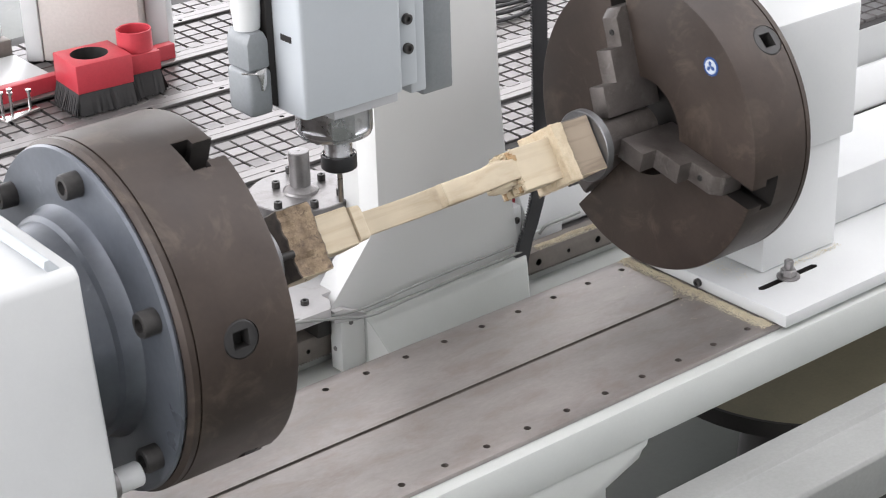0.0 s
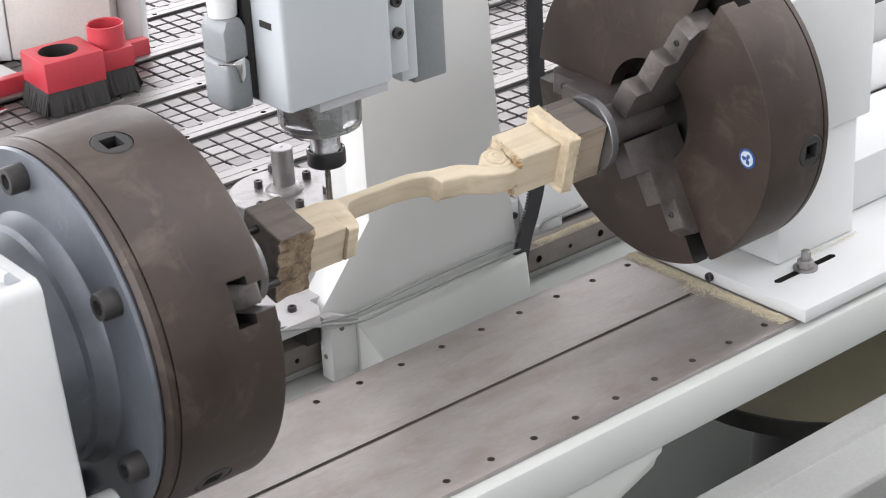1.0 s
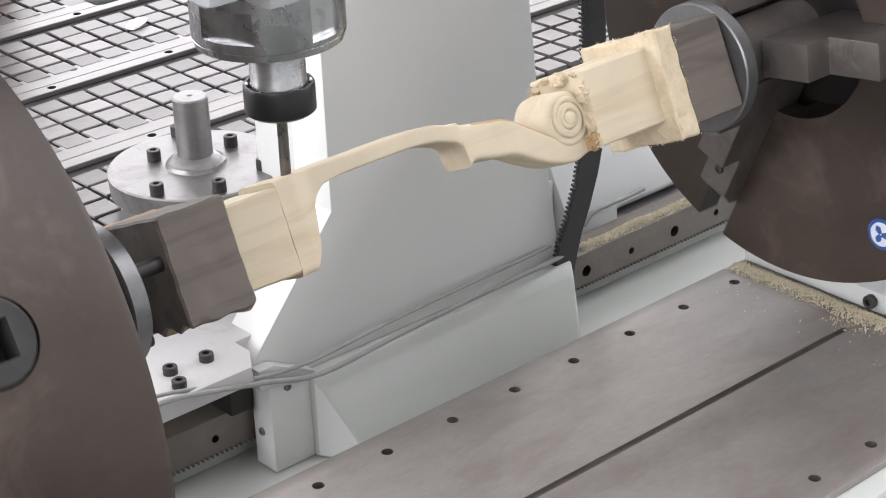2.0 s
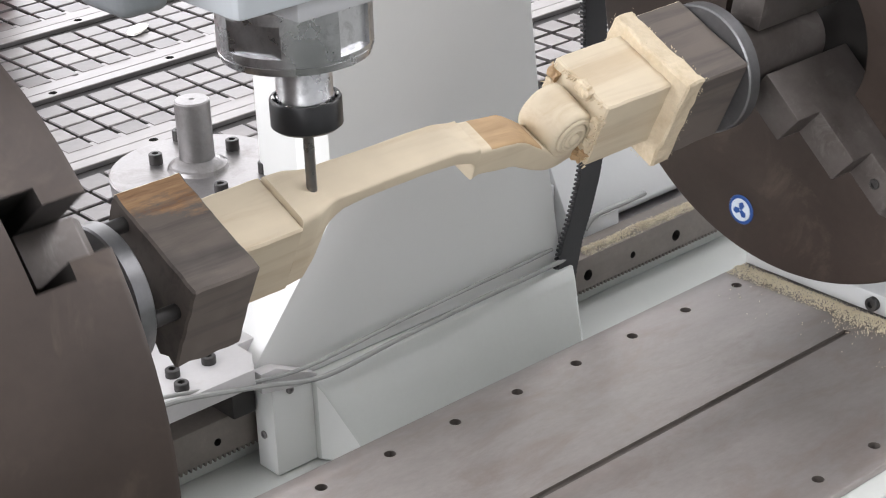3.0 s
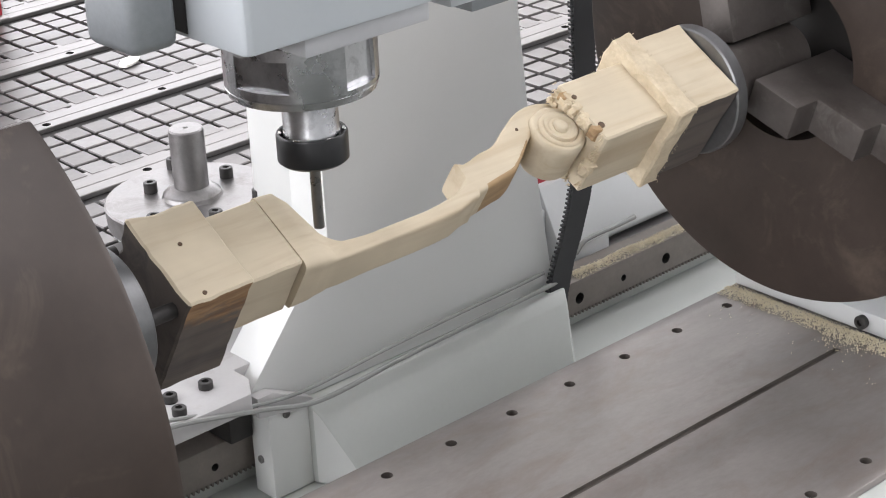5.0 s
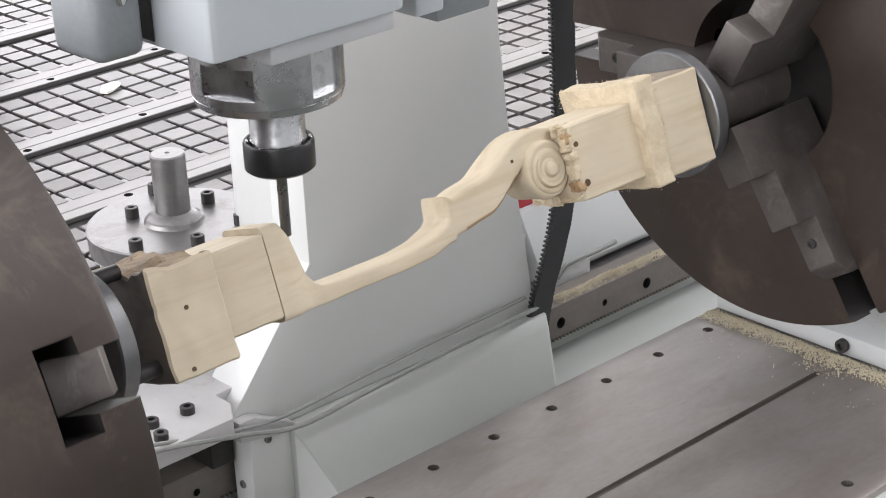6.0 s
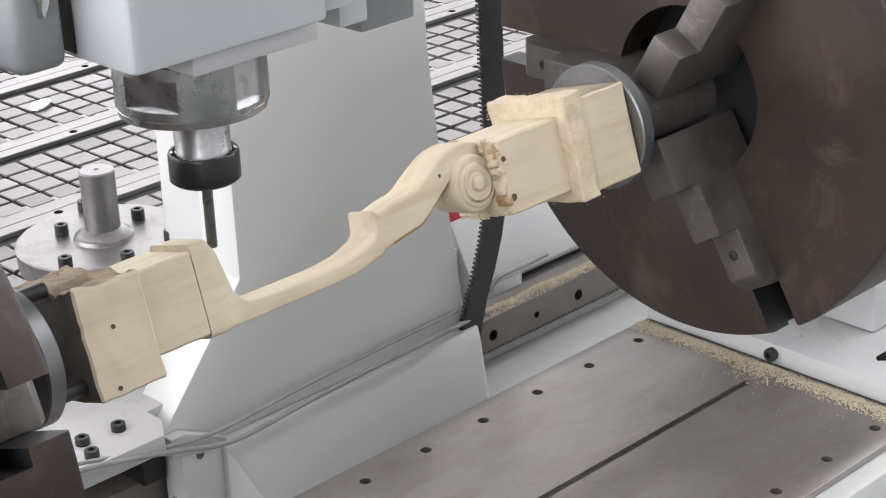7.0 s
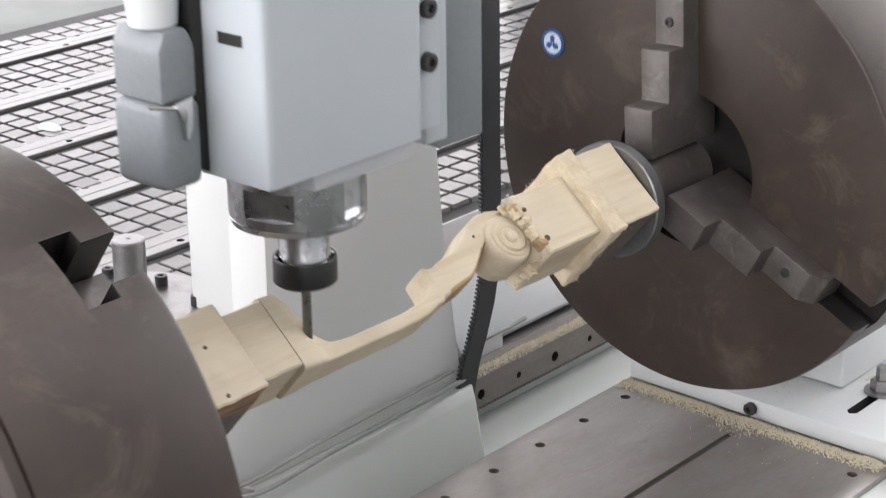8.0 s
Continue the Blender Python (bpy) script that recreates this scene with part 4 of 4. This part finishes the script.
def dust_hood():
    t = thing("dust_hood", "red suction hood with a black brush skirt lying on the table", "suction hood", pose(-0.366, 1.047, T_Z, 0, 0, -4.5))
    left = [(-0.068, -0.048), (0.047, -0.048), (0.047, 0.057), (-0.068, 0.057)]
    part("body", cut(prism(left, 0.042, 0.098, "z", 0.002), [moved(lathe([(-0.03, 0), (-0.03, 0.036), (0.03, 0.036), (0.03, 0)], "z", 40), pose(-0.015, 0.008, 0.098))], [M_RED, M_HOLE], "body"), None, t, "red folded sheet body with a round opening")
    part("wing", prism([(0.0475, -0.022), (0.118, -0.022), (0.118, 0.05), (0.0475, 0.05)], 0.045, 0.083, "z", 0.002), M_RED, t, "lower red wing")
    part("port", moved(lathe([(0.0835, 0.034), (0.124, 0.034), (0.125, 0.0325), (0.1235, 0.031), (0.0835, 0.031)], "z", 40, True), pose(0.083, 0.014, 0)), M_RED, t, "red round hose port")
    rnd = random.Random(3)
    for name, x0, x1, y0, y1, z1 in (("brush", -0.066, 0.045, -0.046, 0.055, 0.0418), ("brush", 0.049, 0.116, -0.020, 0.048, 0.0448)):
        bm = bmesh.new()
        for k in range(900):
            e = rnd.random() * 2 * (x1 - x0 + y1 - y0)
            if e < x1 - x0: p, out = (x0 + e, y0), (0, -1)
            elif e < x1 - x0 + y1 - y0: p, out = (x1, y0 + e - (x1 - x0)), (1, 0)
            elif e < 2 * (x1 - x0) + y1 - y0: p, out = (x0 + e - (x1 - x0 + y1 - y0), y1), (0, 1)
            else: p, out = (x0, y0 + e - 2 * (x1 - x0) - (y1 - y0)), (-1, 0)
            sp = rnd.uniform(0, 0.012)
            w = 0.0022
            top = Vector((p[0], p[1], z1))
            low = Vector((p[0] + out[0] * sp + rnd.gauss(0, 0.002), p[1] + out[1] * sp + rnd.gauss(0, 0.002), rnd.uniform(0.0, 0.004)))
            tx = Vector((-out[1], out[0], 0)) * w
            nx = Vector((out[0], out[1], 0)) * w * 0.5
            vs = [bm.verts.new(q) for q in (top - tx, top + tx, low + tx, low - tx, top - nx * 2, low - nx * 2)]
            for f in ((0, 1, 2, 3), (1, 4, 5, 2), (4, 0, 3, 5)):
                bm.faces.new([vs[i] for i in f])
        part(name, bm, M_BRUSH, t, "black bristle skirt", 0)


dust_hood()


def tool_pins():
    t = thing("pin_holder", "small bright plate with upright steel pins on the table", "pin holder", pose(-0.535, 1.085, T_Z, 0, 0, 12))
    part("plate", prism([(-0.03, -0.018), (0.055, -0.012), (0.06, 0.008), (-0.03, 0.018)], 0.0002, 0.006, "z", 0.001), M_CHROME, t)
    for x, y, h in ((-0.018, 0.008, 0.055), (-0.008, -0.006, 0.062), (0.0, 0.004, 0.05), (0.04, 0.0, 0.045)):
        part("pin", moved(lathe([(0.006, 0.003), (h - 0.005, 0.003), (h - 0.005, 0.0055), (h, 0.0055), (h, 0)], "z", 12), pose(x, y, 0)), M_CHROME, t, "bright steel pin")


tool_pins()


def offcut_slips():
    rnd = random.Random(12)
    for k, (x, y) in enumerate(((-0.13, 0.86), (0.02, 1.02), (0.10, 0.93), (0.0, 0.72))):
        bm = lathe([(0, 0), (0, 0.012), (0.0025, 0.0105), (0.003, 0.0)], "z", 9)
        for v in bm.verts:
            v.co.x *= 1.9
            v.co += Vector((rnd.uniform(-0.002, 0.002), rnd.uniform(-0.002, 0.002), 0))
        ob = part("wood_chip", moved(bm, pose(0, 0, 0, 0, 0, rnd.uniform(0, 90))), M_CHIP, None, "pale flat chip lying on the grid table")
        ob.location = (x, y, T_Z + 0.0004)
        tagged(ob, category="chip", group="chips on the table")


M_CHIP = surface("pale_chip", (0.74, 0.72, 0.66), (0.82, 0.80, 0.74), (0.6, 0.8), scale=40)
offcut_slips()


def table_cables():
    rnd = random.Random(21)
    for k in range(3):
        pts = []
        for i in range(13):
            a = 2 * math.pi * i / 12 + k
            pts.append((0.50 + 0.03 * k + (0.11 + 0.012 * k) * math.cos(a), 0.93 + 0.02 * k + 0.055 * math.sin(a), T_Z + 0.005 + 0.007 * k))
        ob = part("cable", tube(pts, 0.0045), M_BELT, None, "black cable coiled on the grid table")
        tagged(ob, category="cable", group="cables on the table")
    ob = part("wire", tube([(0.62, 0.21, 0.003), (0.70, 0.17, 0.004), (0.76, 0.15, 0.003), (0.80, 0.14, 0.003)], 0.0025), M_CABLE, None, "thin pale wire lying on the floor")
    tagged(ob, category="wire")


table_cables()

# ---- machine parts behind the belt ----


def rear_cover():
    t = thing("rear_cover", "white sheet cover box behind the guide rail", "machine cover")
    part("box", prism([(0.288, 0.652), (0.288, 0.701), (0.270, 0.706), (0.268, 0.712), (0.302, 0.783), (0.311, 0.784), (0.311, 0.652)], 0.035, 1.5, "x", 0.002), M_WHITE, t)
    part("end_cap", box(0.012, 0.034, 0.292, 0.33, 0.651, 0.76, 0.002), M_WHITE, t, "white end cap")
    part("end_screw", moved(cap_screw(0.006, 0.004), pose(0.022, 0.2915, 0.735, 90, 0, 0)), M_SCREW, t)
    part("tab", prism([(0.03, 0.652), (0.03, 0.722), (0.095, 0.724), (0.095, 0.652)], 0.2525, 0.257, "y", 0.001), M_WHITE, t, "small white tab")
    part("strap", tube([(0.040, 0.251, 0.716), (0.054, 0.251, 0.727), (0.079, 0.251, 0.729), (0.104, 0.251, 0.729), (0.136, 0.251, 0.730)], 0.0028), M_CABLE, t, "thin pale rod")
    b = thing("red_stop", "small red painted steel stop block behind the column", "stop block")
    part("block", box(0.03, 0.14, 0.3118, 0.3324, 0.745, 0.815, 0.003), M_RED, b)
    part("stem", box(0.06, 0.08, 0.3122, 0.330, 0.651, 0.7445), M_RED, b)


rear_cover()


def back_machine():
    t = thing("far_machine", "tall beige and white machine cover behind the grid table", "machine cover", pose(-0.342, 1.327, T_Z + 0.001, 0, 0, -44))
    part("cover", box(0.0, 0.204, 0.0, 0.09, 0.0, 0.9, 0.004), M_BEIGE, t, "beige cover panel")
    part("door", box(0.205, 0.25, 0.045, 0.09, 0.0, 0.9, 0.003), M_WHITE, t, "white cover panel")
    part("edge", box(-0.035, -0.0005, -0.004, 0.09, 0.0, 0.9, 0.003), M_WHITE, t, "white edge strip")
    g = thing("far_beam", "white and grey machine beam along the back of the table", "machine beam")
    part("beam", box(-1.4, -0.39, 1.185, 1.36, T_Z + 0.001, T_Z + 0.02, 0.003), M_WHITE, g)
    part("rail", box(-1.4, -0.39, 1.365, 1.40, T_Z + 0.001, T_Z + 0.05, 0.003), M_RAIL, g, "dull grey rail")
    part("cover", box(-1.4, -0.39, 1.405, 1.47, T_Z + 0.001, T_Z + 0.13, 0.004), M_WHITE, g)


M_BEIGE = surface("beige_enamel", (0.50, 0.46, 0.43), (0.57, 0.53, 0.50), (0.35, 0.5), scale=3, fine=150)
back_machine()


def east_cabinet():
    t = thing("control_cabinet", "pale grey sheet metal cabinet standing beyond the tailstock", "cabinet")
    part("body", box(1.25, 1.9, 0.45, 1.2, 0.02, 1.9, 0.01), M_HOUSING, t)
    part("plinth", box(1.28, 1.87, 0.48, 1.17, 0.0, 0.0195), M_DARK, t)


east_cabinet()


M_RAIL_PAINT = surface("grey_enamel", (0.22, 0.224, 0.216), (0.275, 0.28, 0.27), (0.35, 0.5), scale=3, fine=160)


def front_rail():
    t = thing("front_rail", "pale grey enamelled side rail in front of the bed", "machine rail")
    part("rail", prism([(-0.445, 0.60), (-0.445, 0.672), (-0.453, 0.68), (-0.497, 0.684), (-0.503, 0.676), (-0.575, 0.676), (-0.58, 0.67), (-0.58, 0.60)], -0.75, 1.6, "x", 0.002), M_RAIL_PAINT, t)
    for x in (-0.66, 1.4):
        part("post", box(x - 0.05, x + 0.05, -0.56, -0.47, 0.0, 0.5995, 0.003), M_GREEN_WHITE, t)
    b = thing("round_board", "brown round board with a dark rim leaning under the bed", "board", pose(0.66, 0.17, 0.295, 0, 0, 0))
    part("board", lathe([(0, 0), (0, 0.30), (-0.02, 0.30), (-0.02, 0)], "z", 64), M_CARD, b)
    part("rim", lathe([(0.003, 0.3005), (0.003, 0.308), (-0.03, 0.308), (-0.03, 0.3005)], "z", 64, True), M_DARK, b, "dark rim")
    part("stand", lathe([(-0.0305, 0.10), (-0.295, 0.12), (-0.295, 0)], "z", 24), M_DARK, b, "dark stand")


front_rail()

# ---- sawdust ----


def sawdust(name, spots, label, seed):
    """spots: x0, x1, y0, y1, z, count, heap height."""
    rnd = random.Random(seed)
    verts, faces = [], []
    for x0, x1, y0, y1, z, count, heap in spots:
        for k in range(count):
            u, v = rnd.random(), rnd.gauss(0.5, 0.2)
            if x1 - x0 < y1 - y0:
                x, y, across = x0 + (x1 - x0) * v, y0 + (y1 - y0) * u, abs(v - 0.5)
            else:
                x, y, across = x0 + (x1 - x0) * u, y0 + (y1 - y0) * v, abs(v - 0.5)
            if not 0 <= v <= 1:
                continue
            s = rnd.uniform(0.0007, 0.0020)
            lift = heap * max(0, 1 - 2.6 * across) * rnd.random() * (0.6 + 0.6 * noise.noise(Vector((x * 30, y * 30, seed))))
            c = Vector((x, y, z + s * 0.35 + max(0, lift)))
            q = Euler((rnd.uniform(0, 6), rnd.uniform(0, 6), rnd.uniform(0, 6))).to_matrix()
            n = len(verts)
            f = rnd.uniform(0.4, 1.0)
            verts += [c + q @ Vector(p) * s * 0.6 for p in ((1, 0, 0), (-1, 0, 0), (0, f, 0), (0, -f, 0), (0, 0, 0.6), (0, 0, -0.6))]
            faces += [(n + a, n + b, n + d) for a, b, d in ((0, 2, 4), (2, 1, 4), (1, 3, 4), (3, 0, 4), (2, 0, 5), (1, 2, 5), (3, 1, 5), (0, 3, 5))]
    me = bpy.data.meshes.new(name)
    me.from_pydata(verts, [], faces)
    me.materials.append(M_DUST)
    ob = new(name, me)
    tagged(ob, label, "sawdust", kind="stuff")


sawdust("sawdust", [(0.012, 0.0435, -0.30, 0.024, 0.7505, 8500, 0.009), (-0.01, 0.035, -0.165, -0.11, 0.7505, 240, 0.003), (-0.06, 0.04, -0.26, 0.0, 0.7505, 40, 0.0)], "yellow sawdust heaped along the tailstock base plate", 1)
sawdust("sawdust", [(0.0, 0.45, 0.206, 0.228, 0.7125, 7500, 0.009)], "yellow sawdust along the guide rail", 2)
sawdust("sawdust", [(0.06, 0.125, -0.19, -0.03, 0.7725, 260, 0.003), (0.16, 0.30, -0.215, -0.196, 0.7725, 300, 0.003)], "pale sawdust on the white base plate", 3)


def motions():
    walk(right_chuck, [(t, pose(-0.066, AX_Y, AX_Z, a)) for t, a in SPIN])
    walk(left_chuck, [(t, pose(-0.863, AX_Y, AX_Z, a)) for t, a in SPIN])
    walk(work, [(t, pose(0, AX_Y, AX_Z, a - 440)) for t, a in SPIN])
    walk(spindle, [(t, pose(-0.605, y - 0.0228, z + 0.0125)) for t, y, z in TIP])


TIP = [(0, -0.053, 1.068), (0.5, -0.054, 1.071), (1, -0.057, 1.069), (1.5, -0.063, 1.073), (2, -0.079, 1.074), (2.75, -0.098, 1.071), (3.5, -0.113, 1.067), (4, -0.117, 1.064), (4.5, -0.121, 1.062), (5.2, -0.111, 1.066), (6, -0.098, 1.071), (6.5, -0.095, 1.071), (7, -0.098, 1.074), (7.5, -0.101, 1.068), (8, -0.108, 1.048)]
motions()
